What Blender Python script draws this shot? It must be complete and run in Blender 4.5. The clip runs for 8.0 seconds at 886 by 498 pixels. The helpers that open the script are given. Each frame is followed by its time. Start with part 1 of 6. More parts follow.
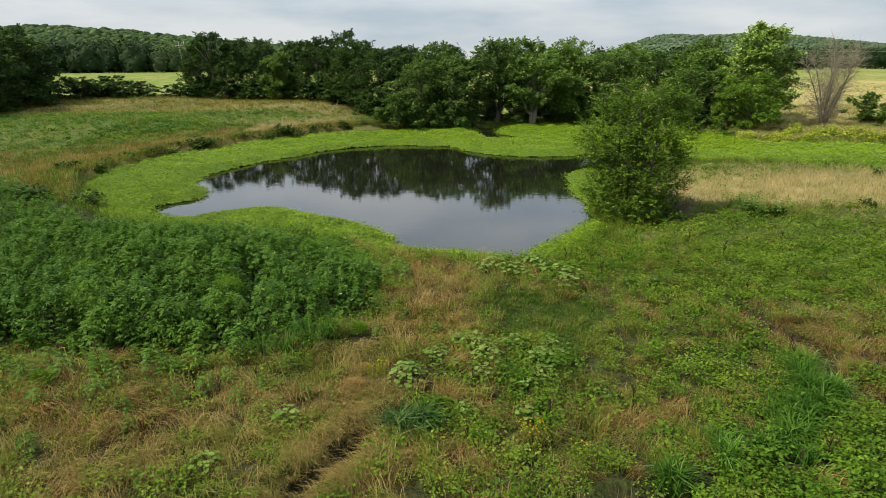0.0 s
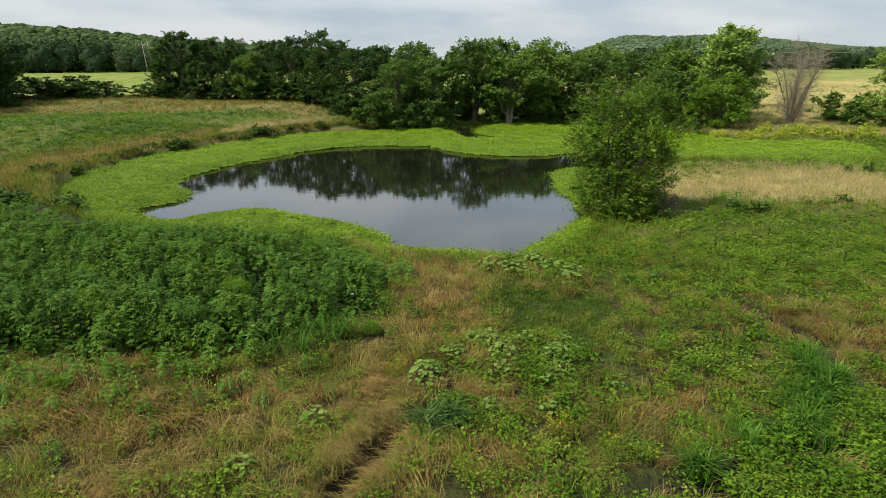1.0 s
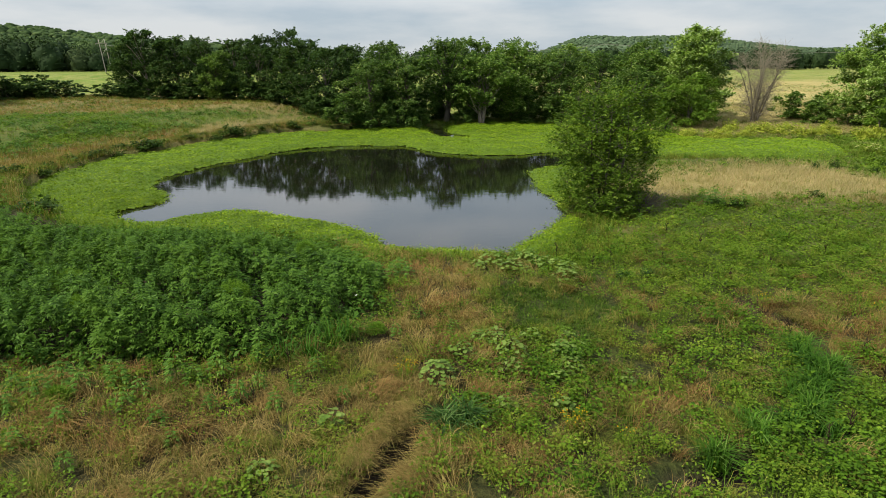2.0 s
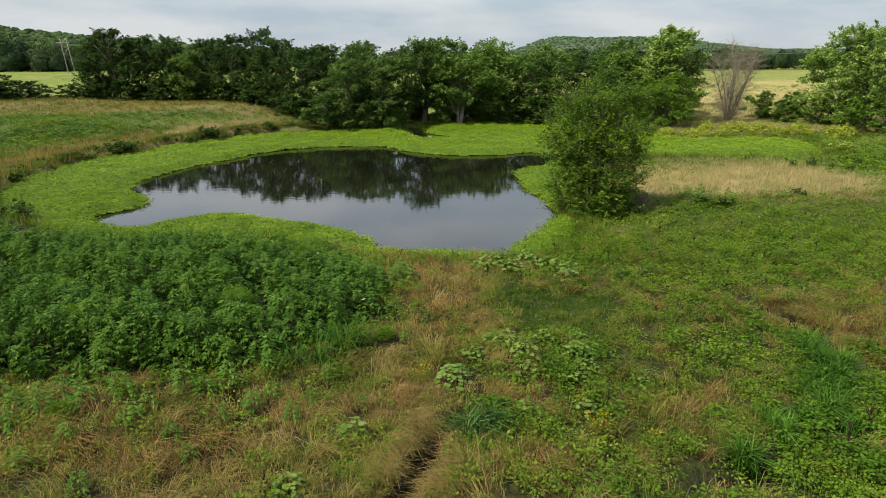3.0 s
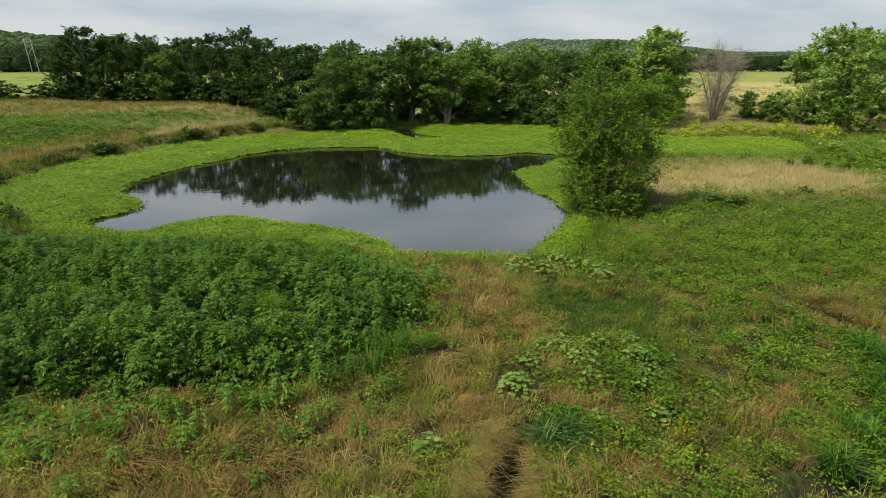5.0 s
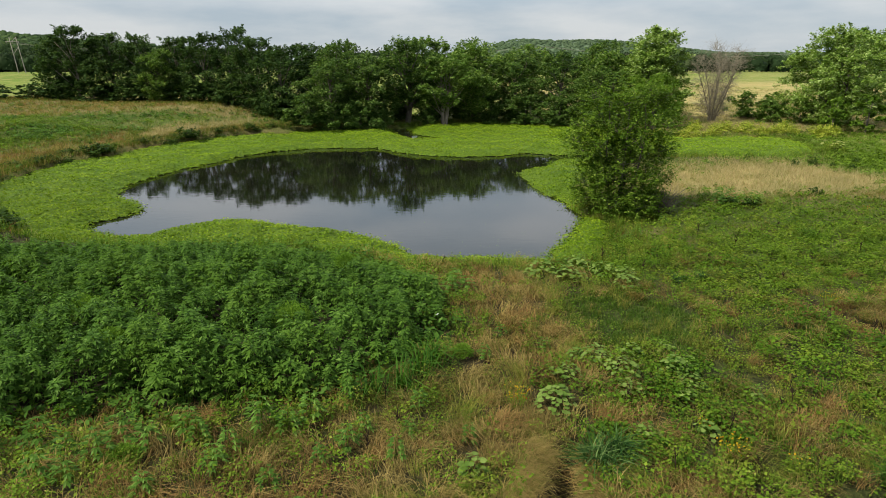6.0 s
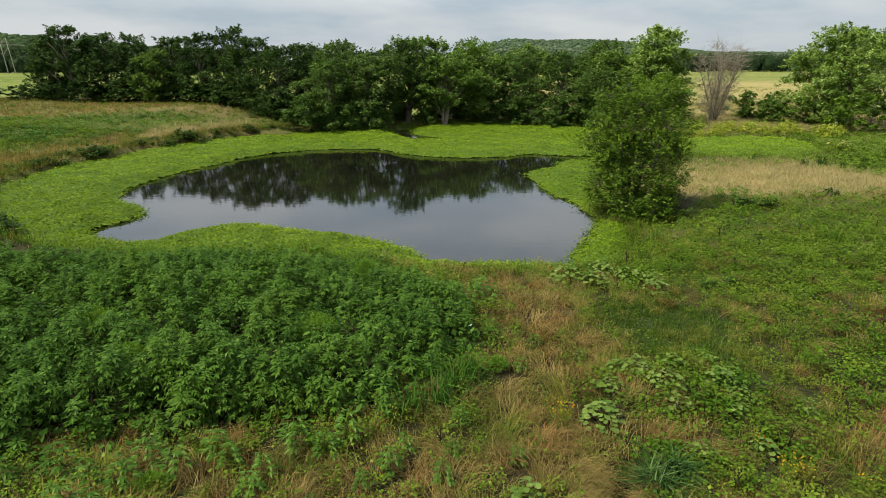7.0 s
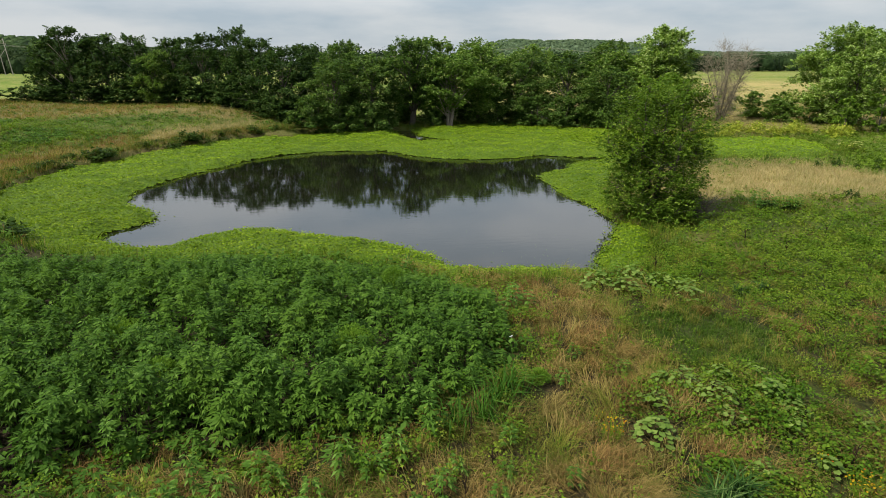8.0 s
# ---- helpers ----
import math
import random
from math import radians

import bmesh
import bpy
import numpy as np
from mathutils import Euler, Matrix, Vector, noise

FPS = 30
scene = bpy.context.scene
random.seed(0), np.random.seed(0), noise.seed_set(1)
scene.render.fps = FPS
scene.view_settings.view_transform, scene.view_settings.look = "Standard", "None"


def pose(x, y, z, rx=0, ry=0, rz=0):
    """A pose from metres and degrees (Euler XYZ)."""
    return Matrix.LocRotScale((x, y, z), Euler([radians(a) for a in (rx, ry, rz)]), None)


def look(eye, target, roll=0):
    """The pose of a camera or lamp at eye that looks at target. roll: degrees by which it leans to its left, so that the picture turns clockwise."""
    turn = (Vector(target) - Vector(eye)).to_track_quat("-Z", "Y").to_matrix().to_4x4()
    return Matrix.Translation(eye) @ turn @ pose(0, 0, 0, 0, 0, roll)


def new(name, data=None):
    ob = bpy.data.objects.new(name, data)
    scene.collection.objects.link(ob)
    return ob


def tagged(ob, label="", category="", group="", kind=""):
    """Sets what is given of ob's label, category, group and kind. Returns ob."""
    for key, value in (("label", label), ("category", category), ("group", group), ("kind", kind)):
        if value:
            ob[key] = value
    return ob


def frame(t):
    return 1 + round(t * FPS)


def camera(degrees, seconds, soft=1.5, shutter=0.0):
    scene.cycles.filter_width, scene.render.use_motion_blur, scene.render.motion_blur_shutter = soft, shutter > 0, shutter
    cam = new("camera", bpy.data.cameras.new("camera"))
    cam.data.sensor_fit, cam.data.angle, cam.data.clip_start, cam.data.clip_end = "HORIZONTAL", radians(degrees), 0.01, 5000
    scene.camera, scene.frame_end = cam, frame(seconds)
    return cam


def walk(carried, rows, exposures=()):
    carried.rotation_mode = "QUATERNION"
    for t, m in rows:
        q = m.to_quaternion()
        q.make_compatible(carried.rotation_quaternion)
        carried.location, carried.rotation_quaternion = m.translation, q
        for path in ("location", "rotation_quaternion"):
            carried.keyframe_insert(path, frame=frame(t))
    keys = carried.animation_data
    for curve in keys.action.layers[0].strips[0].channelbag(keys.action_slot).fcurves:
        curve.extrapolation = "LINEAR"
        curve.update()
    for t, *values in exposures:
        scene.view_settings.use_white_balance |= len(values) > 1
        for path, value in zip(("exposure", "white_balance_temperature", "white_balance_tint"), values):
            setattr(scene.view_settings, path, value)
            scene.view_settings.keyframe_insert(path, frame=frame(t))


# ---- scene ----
cam = camera(70.5, 8.0, soft=0.5)
PATH = [
    (0, (0.487, -0.127, 9.073), (0.421, 1.787, 8.497), -0.5),
    (0.5, (-0.231, -0.211, 9.072), (-0.243, 1.704, 8.496), -0.5),
    (1, (-0.934, -0.268, 9.071), (-0.9, 1.647, 8.495), -0.4),
    (1.5, (-1.566, -0.271, 9.07), (-1.478, 1.642, 8.493), -0.3),
    (3, (-3.369, 0.274, 9.027), (-3.134, 2.175, 8.45), -0.2),
    (3.5, (-3.932, 0.563, 8.972), (-3.667, 2.46, 8.396), -0.1),
    (4, (-4.463, 0.863, 8.878), (-4.179, 2.757, 8.304), -0.1),
    (4.5, (-5.024, 1.154, 8.794), (-4.72, 3.046, 8.222), -0.1),
    (6, (-6.573, 2.553, 8.718), (-6.217, 4.436, 8.147), -0.0),
    (6.5, (-7.032, 3.097, 8.692), (-6.663, 4.978, 8.121), -0.1),
    (7, (-7.513, 3.631, 8.682), (-7.134, 5.51, 8.111), -0.1),
    (7.5, (-7.994, 4.086, 8.682), (-7.609, 5.964, 8.112), -0.1),
    (8, (-8.483, 4.51, 8.716), (-8.095, 6.388, 8.146), -0.2),
]
walk(cam, [(t, look(eye, target, roll)) for t, eye, target, roll in PATH], [(0, 0.35), (3.5, 0.28), (8, 0.22)])

# ---- world, sun, exposure ----
SUN_EL, SUN_AZ = 52.0, -105.0  # degrees; azimuth from +y, minus is to the left
world = bpy.data.worlds.new("sky")
scene.world = world
world.use_nodes = True
wn, wl = world.node_tree.nodes, world.node_tree.links
wn.clear()
sky = wn.new("ShaderNodeTexSky")
sky.sky_type, sky.sun_disc = "NISHITA", False
sky.sun_elevation, sky.sun_rotation = radians(SUN_EL), radians(SUN_AZ)
wco = wn.new("ShaderNodeTexCoord")
wmap = wn.new("ShaderNodeMapping")
wmap.inputs["Scale"].default_value = (1.6, 1.6, 7.0)
wl.new(wco.outputs["Generated"], wmap.inputs["Vector"])
cloud = wn.new("ShaderNodeTexNoise")
cloud.inputs["Scale"].default_value, cloud.inputs["Detail"].default_value = 1.9, 7
cloud.inputs["Roughness"].default_value = 0.55
wl.new(wmap.outputs["Vector"], cloud.inputs["Vector"])
cramp = wn.new("ShaderNodeValToRGB")
cramp.color_ramp.elements[0].position, cramp.color_ramp.elements[0].color = 0.37, (4.85, 5.75, 6.6, 1)
cramp.color_ramp.elements[1].position, cramp.color_ramp.elements[1].color = 0.62, (7.5, 7.8, 8.05, 1)
wl.new(cloud.outputs["Fac"], cramp.inputs["Fac"])
wmix = wn.new("ShaderNodeMix")
wmix.data_type = "RGBA"
wmix.inputs["Factor"].default_value = 0.86
wl.new(sky.outputs["Color"], wmix.inputs["A"])
wl.new(cramp.outputs["Color"], wmix.inputs["B"])
back = wn.new("ShaderNodeBackground")
back.inputs["Strength"].default_value = 0.0785
sep = wn.new("ShaderNodeSeparateXYZ")
wl.new(wco.outputs["Generated"], sep.inputs["Vector"])
lift = wn.new("ShaderNodeMapRange")
lift.inputs["From Min"].default_value, lift.inputs["From Max"].default_value = 0.07, 0.26
lift.inputs["To Min"].default_value, lift.inputs["To Max"].default_value = 1.0, 1.7
wl.new(sep.outputs["Z"], lift.inputs["Value"])
over = wn.new("ShaderNodeVectorMath")
over.operation = "SCALE"
# the cloud cover is brighter overhead
zenith = wn.new("ShaderNodeMapRange")
zenith.inputs["From Min"].default_value, zenith.inputs["From Max"].default_value = 0.35, 0.9
zenith.inputs["To Min"].default_value, zenith.inputs["To Max"].default_value = 1.0, 0.85
wl.new(sep.outputs["Z"], zenith.inputs["Value"])
both = wn.new("ShaderNodeMath")
both.operation = "MULTIPLY"
wl.new(lift.outputs["Result"], both.inputs[0])
wl.new(zenith.outputs["Result"], both.inputs[1])
wl.new(wmix.outputs["Result"], over.inputs[0])
wl.new(both.outputs[0], over.inputs["Scale"])
wl.new(over.outputs["Vector"], back.inputs["Color"])
wout = wn.new("ShaderNodeOutputWorld")
wl.new(back.outputs["Background"], wout.inputs["Surface"])

sun_data = bpy.data.lights.new("sun", "SUN")
sun_data.energy, sun_data.angle, sun_data.color = 5.5, radians(3), (1.0, 0.93, 0.77)
sun = new("sun", sun_data)
a, e = radians(SUN_AZ), radians(SUN_EL)
sun.matrix_world = look((math.sin(a) * math.cos(e) * 50, math.cos(a) * math.cos(e) * 50, math.sin(e) * 50), (0, 0, 0))


# ---- materials ----
def node_material(name):
    mat = bpy.data.materials.new(name)
    mat.use_nodes = True
    n, l = mat.node_tree.nodes, mat.node_tree.links
    return mat, n, l, n["Principled BSDF"], n["Material Output"]


def mix_colour(n, l, fac, a, b, blend="MIX"):
    m = n.new("ShaderNodeMix")
    m.data_type, m.blend_type = "RGBA", blend
    for socket, value in (("Factor", fac), ("A", a), ("B", b)):
        if hasattr(value, "is_output"):
            l.new(value, m.inputs[socket])
        elif socket == "Factor":
            m.inputs[socket].default_value = value
        else:
            m.inputs[socket].default_value = (*value, 1)
    return m.outputs["Result"]


def noise_fac(n, l, scale, detail=4, lo=0.35, hi=0.65, stretch=None, rough=0.55):
    geo = n.new("ShaderNodeNewGeometry")
    vec = geo.outputs["Position"]
    if stretch:
        mp = n.new("ShaderNodeMapping")
        mp.inputs["Scale"].default_value = stretch
        l.new(vec, mp.inputs["Vector"])
        vec = mp.outputs["Vector"]
    t = n.new("ShaderNodeTexNoise")
    t.inputs["Scale"].default_value, t.inputs["Detail"].default_value, t.inputs["Roughness"].default_value = scale, detail, rough
    l.new(vec, t.inputs["Vector"])
    r = n.new("ShaderNodeMapRange")
    r.inputs["From Min"].default_value, r.inputs["From Max"].default_value = lo, hi
    l.new(t.outputs["Fac"], r.inputs["Value"])
    return r.outputs["Result"]


LEAF_TONE = 0.84  # one tone for all the leaves


def foliage(name, dark, light, tip=None, share=0.12, patch=0.5, rough=0.55, glow=0.35, spec=0.06, deep=0.62, single=False):
    """Leaves: each leaf takes a colour between dark and light, a few take tip; slow patches over that."""
    mat, n, l, bsdf, out = node_material(name)
    dark, light = [c * LEAF_TONE for c in dark], [c * LEAF_TONE for c in light]
    tip = [c * LEAF_TONE for c in tip] if tip else None
    geo = n.new("ShaderNodeNewGeometry")
    rnd = n.new("ShaderNodeObjectInfo").outputs["Random"] if single else geo.outputs["Random Per Island"]
    col = mix_colour(n, l, rnd, dark, light)
    if tip:
        cmp = n.new("ShaderNodeMath")
        cmp.operation = "GREATER_THAN"
        mul = n.new("ShaderNodeMath")
        mul.operation, mul.inputs[1].default_value = "MULTIPLY", 7.31
        frac = n.new("ShaderNodeMath")
        frac.operation = "FRACT"
        l.new(rnd, mul.inputs[0])
        l.new(mul.outputs[0], frac.inputs[0])
        l.new(frac.outputs[0], cmp.inputs[0])
        cmp.inputs[1].default_value = 1 - share
        col = mix_colour(n, l, cmp.outputs[0], col, tip)
    fac = noise_fac(n, l, patch, 3, 0.35, 0.65)
    shade = mix_colour(n, l, 1.0, col, (deep, deep * 1.1, deep), "MULTIPLY")
    col = mix_colour(n, l, fac, shade, col)
    l.new(col, bsdf.inputs["Base Color"])
    bsdf.inputs["Roughness"].default_value = rough
    bsdf.inputs["Specular IOR Level"].default_value = spec
    if glow:
        tr = n.new("ShaderNodeBsdfTranslucent")
        l.new(mix_colour(n, l, 1.0, col, (1.0, 1.0, 0.55), "MULTIPLY"), tr.inputs["Color"])
        ms = n.new("ShaderNodeMixShader")
        ms.inputs["Fac"].default_value = glow
        l.new(bsdf.outputs["BSDF"], ms.inputs[1])
        l.new(tr.outputs["BSDF"], ms.inputs[2])
        l.new(ms.outputs["Shader"], out.inputs["Surface"])
    return mat


def bark(name, dark, light):
    mat, n, l, bsdf, out = node_material(name)
    fac = noise_fac(n, l, 9, 6, 0.3, 0.7, (1, 1, 0.25))
    l.new(mix_colour(n, l, fac, dark, light), bsdf.inputs["Base Color"])
    bsdf.inputs["Roughness"].default_value = 0.9
    bump = n.new("ShaderNodeBump")
    bump.inputs["Strength"].default_value, bump.inputs["Distance"].default_value = 0.6, 0.03
    l.new(fac, bump.inputs["Height"])
    l.new(bump.outputs["Normal"], bsdf.inputs["Normal"])
    return mat


# the pale tip share colours some oak leaves as if sunlit
M_OAK = foliage("oak_leaves", (0.066, 0.146, 0.022), (0.205, 0.325, 0.054), (0.36, 0.47, 0.15), 0.16, 0.25, glow=0.42, deep=0.66)
# oak leaves with the cloud shade of the left trees put into the colour
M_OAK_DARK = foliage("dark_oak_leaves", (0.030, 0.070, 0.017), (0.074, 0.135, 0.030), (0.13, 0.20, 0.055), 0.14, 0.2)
# oak leaves darkened halfway, for bank trees and bushes seen in shade
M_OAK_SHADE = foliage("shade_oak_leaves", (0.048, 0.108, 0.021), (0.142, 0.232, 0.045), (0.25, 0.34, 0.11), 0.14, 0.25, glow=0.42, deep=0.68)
# pale cottonwood leaves; their light tips also stand for sunlit sprays
M_POPLAR = foliage("poplar_leaves", (0.125, 0.225, 0.030), (0.317, 0.451, 0.086), (0.53, 0.66, 0.25), 0.24, 0.6, 0.42, deep=0.72)
M_LOCUST = foliage("locust_leaves", (0.085, 0.172, 0.016), (0.175, 0.290, 0.032), (0.26, 0.37, 0.06), 0.14, 0.5)
M_WILLOW = foliage("willow_leaves", (0.072, 0.147, 0.014), (0.168, 0.272, 0.030), (0.28, 0.38, 0.065), 0.14, 0.55, deep=0.7, glow=0.45)
M_SHRUB = foliage("shrub_leaves", (0.028, 0.062, 0.010), (0.075, 0.130, 0.022), (0.12, 0.18, 0.04), 0.12, 0.8)
# goldenrod, brightened in colour so the pond's arm looks sunlit
M_GOLDEN = foliage("goldenrod_leaves", (0.25, 0.32, 0.036), (0.45, 0.49, 0.066), (0.58, 0.53, 0.12), 0.12, 0.8, deep=0.8)
M_RAGWEED = foliage("ragweed_leaves", (0.046, 0.108, 0.014), (0.122, 0.240, 0.034), (0.18, 0.31, 0.06), 0.06, 0.55, 0.5, deep=0.6)
M_RAGWEED_LIGHT = foliage("young_ragweed_leaves", (0.062, 0.136, 0.015), (0.145, 0.262, 0.036), None, 0, 0.55, 0.5, deep=0.7)
M_FENNEL = foliage("feathery_leaves", (0.095, 0.200, 0.016), (0.190, 0.330, 0.034), None, 0, 1.2)
M_FORB = foliage("forb_leaves", (0.080, 0.148, 0.011), (0.196, 0.312, 0.026), (0.23, 0.33, 0.035), 0.06, 0.45, deep=0.54)
M_RANK = foliage("rank_leaves", (0.043, 0.100, 0.007), (0.137, 0.252, 0.019), None, 0, 0.6, deep=0.66)
M_FORB_OLIVE = foliage("olive_forb_leaves", (0.104, 0.152, 0.012), (0.231, 0.302, 0.033), (0.30, 0.35, 0.06), 0.08, 0.45, deep=0.62)
M_BURDOCK = foliage("burdock_leaves", (0.128, 0.218, 0.038), (0.255, 0.350, 0.084), None, 0, 2.0, 0.6, single=True)
M_GREEN_GRASS = foliage("green_grass", (0.050, 0.110, 0.009), (0.200, 0.307, 0.033), (0.30, 0.33, 0.08), 0.12, 0.45, 0.6, deep=0.58)
M_SOFT = foliage("soft_grass", (0.050, 0.112, 0.011), (0.125, 0.208, 0.026), (0.20, 0.25, 0.06), 0.10, 0.45, 0.6, deep=0.6)
M_STRAW = foliage("dry_grass", (0.155, 0.110, 0.034), (0.493, 0.373, 0.137), (0.15, 0.18, 0.03), 0.12, 0.5, 0.75, 0.35)
# pale straw, its colour raised further for sunshine on the right
M_PALE = foliage("pale_straw", (0.36, 0.284, 0.146), (0.59, 0.480, 0.272), (0.27, 0.28, 0.08), 0.18, 0.3, 0.8, 0.45, deep=0.72)
M_RUSSET = foliage("russet_grass", (0.141, 0.080, 0.027), (0.410, 0.260, 0.097), (0.14, 0.16, 0.03), 0.10, 0.5, 0.75, 0.3)
M_OLIVE = foliage("olive_grass", (0.111, 0.115, 0.015), (0.320, 0.307, 0.065), (0.11, 0.20, 0.02), 0.20, 0.5, 0.7, 0.3)
M_SEDGE = foliage("sedge_blades", (0.024, 0.074, 0.016), (0.095, 0.190, 0.040), (0.17, 0.26, 0.08), 0.15, 1.0, 0.6)
M_LUSH = foliage("lush_blades", (0.046, 0.126, 0.011), (0.122, 0.258, 0.027), (0.20, 0.33, 0.06), 0.12, 1.0, 0.6)
M_REED = foliage("reed_blades", (0.034, 0.105, 0.012), (0.100, 0.220, 0.026), None, 0, 1.0, 0.7)
M_PAD = foliage("floating_leaves", (0.180, 0.295, 0.013), (0.282, 0.392, 0.026), (0.36, 0.44, 0.05), 0.06, 0.35, 0.5, 0.35, deep=0.82)
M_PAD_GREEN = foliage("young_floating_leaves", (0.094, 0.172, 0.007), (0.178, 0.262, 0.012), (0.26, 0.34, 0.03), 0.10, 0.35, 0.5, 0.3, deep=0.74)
M_YELLOW = foliage("yellow_petals", (0.44, 0.24, 0.010), (0.62, 0.40, 0.02), (0.4, 0.12, 0.02), 0.2, 1.0, single=True)
M_WHITE = foliage("white_petals", (0.75, 0.75, 0.72), (0.82, 0.82, 0.80), None, 0, 1.0)
M_CREAM = foliage("cream_petals", (0.40, 0.42, 0.13), (0.50, 0.51, 0.20), None, 0, 1.0)
M_STALK = foliage("dark_stalks", (0.018, 0.012, 0.008), (0.050, 0.032, 0.020), None, 0, 1.0, 0.8, 0)
# woods of the right hill: distance haze is mixed into the leaf colour
M_FAR = foliage("hazed_far_leaves", (0.078, 0.120, 0.066), (0.106, 0.152, 0.080), None, 0, 0.012, 0.7, 0.2, deep=0.8)
M_HILL = foliage("hill_leaves", (0.032, 0.064, 0.021), (0.064, 0.106, 0.033), (0.09, 0.14, 0.045), 0.12, 0.06, 0.7, 0.15, deep=0.5)
M_FAR_DARK = foliage("far_row_leaves", (0.021, 0.044, 0.015), (0.042, 0.073, 0.024), (0.06, 0.09, 0.032), 0.06, 0.11, 0.7, 0.2, deep=0.5)
M_FAR_PALE = foliage("far_pale_leaves", (0.062, 0.108, 0.034), (0.100, 0.156, 0.050), (0.12, 0.17, 0.06), 0.12, 0.10, 0.7, 0.2, deep=0.5)
M_BARK = bark("grey_bark", (0.045, 0.036, 0.028), (0.13, 0.11, 0.085))
M_PALE_BARK = bark("pale_bark", (0.11, 0.09, 0.07), (0.27, 0.23, 0.18))
M_DEAD = bark("bleached_wood", (0.115, 0.098, 0.068), (0.255, 0.220, 0.158))
M_POLE = bark("weathered_pole", (0.17, 0.155, 0.13), (0.29, 0.265, 0.23))


def ground_material():
    """Thatch and soil; the weights straw, mud and lawn come with the mesh."""
    mat, n, l, bsdf, out = node_material("meadow_soil")

    def weight(name):
        at = n.new("ShaderNodeAttribute")
        at.attribute_name = name
        return at.outputs["Fac"]
    fine = noise_fac(n, l, 6.0, 6, 0.3, 0.7)
    slow = noise_fac(n, l, 0.35, 5, 0.35, 0.65)
    green = mix_colour(n, l, fine, (0.090, 0.148, 0.019), (0.175, 0.238, 0.036))
    straw = mix_colour(n, l, fine, (0.310, 0.240, 0.092), (0.480, 0.385, 0.165))
    s = n.new("ShaderNodeMath")
    s.operation = "MULTIPLY_ADD"
    l.new(slow, s.inputs[0])
    s.inputs[1].default_value = 0.5
    add = n.new("ShaderNodeMath")
    add.operation = "SUBTRACT"
    l.new(weight("straw"), add.inputs[0])
    add.inputs[1].default_value = 0.25
    l.new(add.outputs[0], s.inputs[2])
    s.use_clamp = True
    col = mix_colour(n, l, s.outputs[0], green, straw)
    # litter between the plants, darkened to stand in for their shade
    shaded_litter = mix_colour(n, l, s.outputs[0], mix_colour(n, l, fine, (0.022, 0.032, 0.007), (0.058, 0.076, 0.014)), mix_colour(n, l, fine, (0.022, 0.016, 0.008), (0.082, 0.062, 0.027)))
    col = mix_colour(n, l, weight("shaded_litter"), col, shaded_litter)
    broad = noise_fac(n, l, 0.13, 6, 0.3, 0.7, (0.5, 1.4, 1))
    col = mix_colour(n, l, broad, mix_colour(n, l, 1.0, col, (0.72, 0.76, 0.70), "MULTIPLY"), col)
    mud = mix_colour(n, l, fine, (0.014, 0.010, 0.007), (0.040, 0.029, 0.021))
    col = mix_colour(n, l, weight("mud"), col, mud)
    col = mix_colour(n, l, 1.0, col, (0.94, 0.94, 0.94), "MULTIPLY")
    # hill ground follows the haze-paled tone of the woods on it
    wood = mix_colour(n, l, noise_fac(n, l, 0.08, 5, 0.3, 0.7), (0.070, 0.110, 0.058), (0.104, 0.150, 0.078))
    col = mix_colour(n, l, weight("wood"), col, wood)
    l.new(col, bsdf.inputs["Base Color"])
    bsdf.inputs["Roughness"].default_value = 0.95
    bsdf.inputs["Specular IOR Level"].default_value = 0.15
    bump = n.new("ShaderNodeBump")
    bump.inputs["Strength"].default_value, bump.inputs["Distance"].default_value = 0.9, 0.12
    l.new(fine, bump.inputs["Height"])
    l.new(bump.outputs["Normal"], bsdf.inputs["Normal"])
    return mat


def water_material():
    mat, n, l, bsdf, out = node_material("pond_water")
    l.new(mix_colour(n, l, noise_fac(n, l, 0.2), (0.004, 0.005, 0.003), (0.009, 0.009, 0.006)), bsdf.inputs["Base Color"])
    bsdf.inputs["Roughness"].default_value = 0.03
    bsdf.inputs["IOR"].default_value = 1.333
    bsdf.inputs["Specular IOR Level"].default_value = 0.62
    bump = n.new("ShaderNodeBump")
    bump.inputs["Strength"].default_value, bump.inputs["Distance"].default_value = 0.22, 0.006
    l.new(noise_fac(n, l, 1.5, 3, 0.2, 0.8, (0.6, 1.6, 1)), bump.inputs["Height"])
    l.new(bump.outputs["Normal"], bsdf.inputs["Normal"])
    return mat


def mat_floor():
    mat, n, l, bsdf, out = node_material("leaf_mat")
    c = mix_colour(n, l, noise_fac(n, l, 7, 5, 0.3, 0.7), (0.035, 0.080, 0.004), (0.110, 0.190, 0.010))
    c = mix_colour(n, l, noise_fac(n, l, 0.3, 4, 0.35, 0.65), c, mix_colour(n, l, 1.0, c, (1.25, 1.12, 1.0), "MULTIPLY"))
    l.new(c, bsdf.inputs["Base Color"])
    bsdf.inputs["Roughness"].default_value = 0.7
    bsdf.inputs["Specular IOR Level"].default_value = 0.2
    bump = n.new("ShaderNodeBump")
    bump.inputs["Strength"].default_value, bump.inputs["Distance"].default_value = 1.0, 0.08
    l.new(noise_fac(n, l, 9, 5, 0.3, 0.7), bump.inputs["Height"])
    l.new(bump.outputs["Normal"], bsdf.inputs["Normal"])
    return mat


M_GROUND, M_WATER, M_MAT = ground_material(), water_material(), mat_floor()

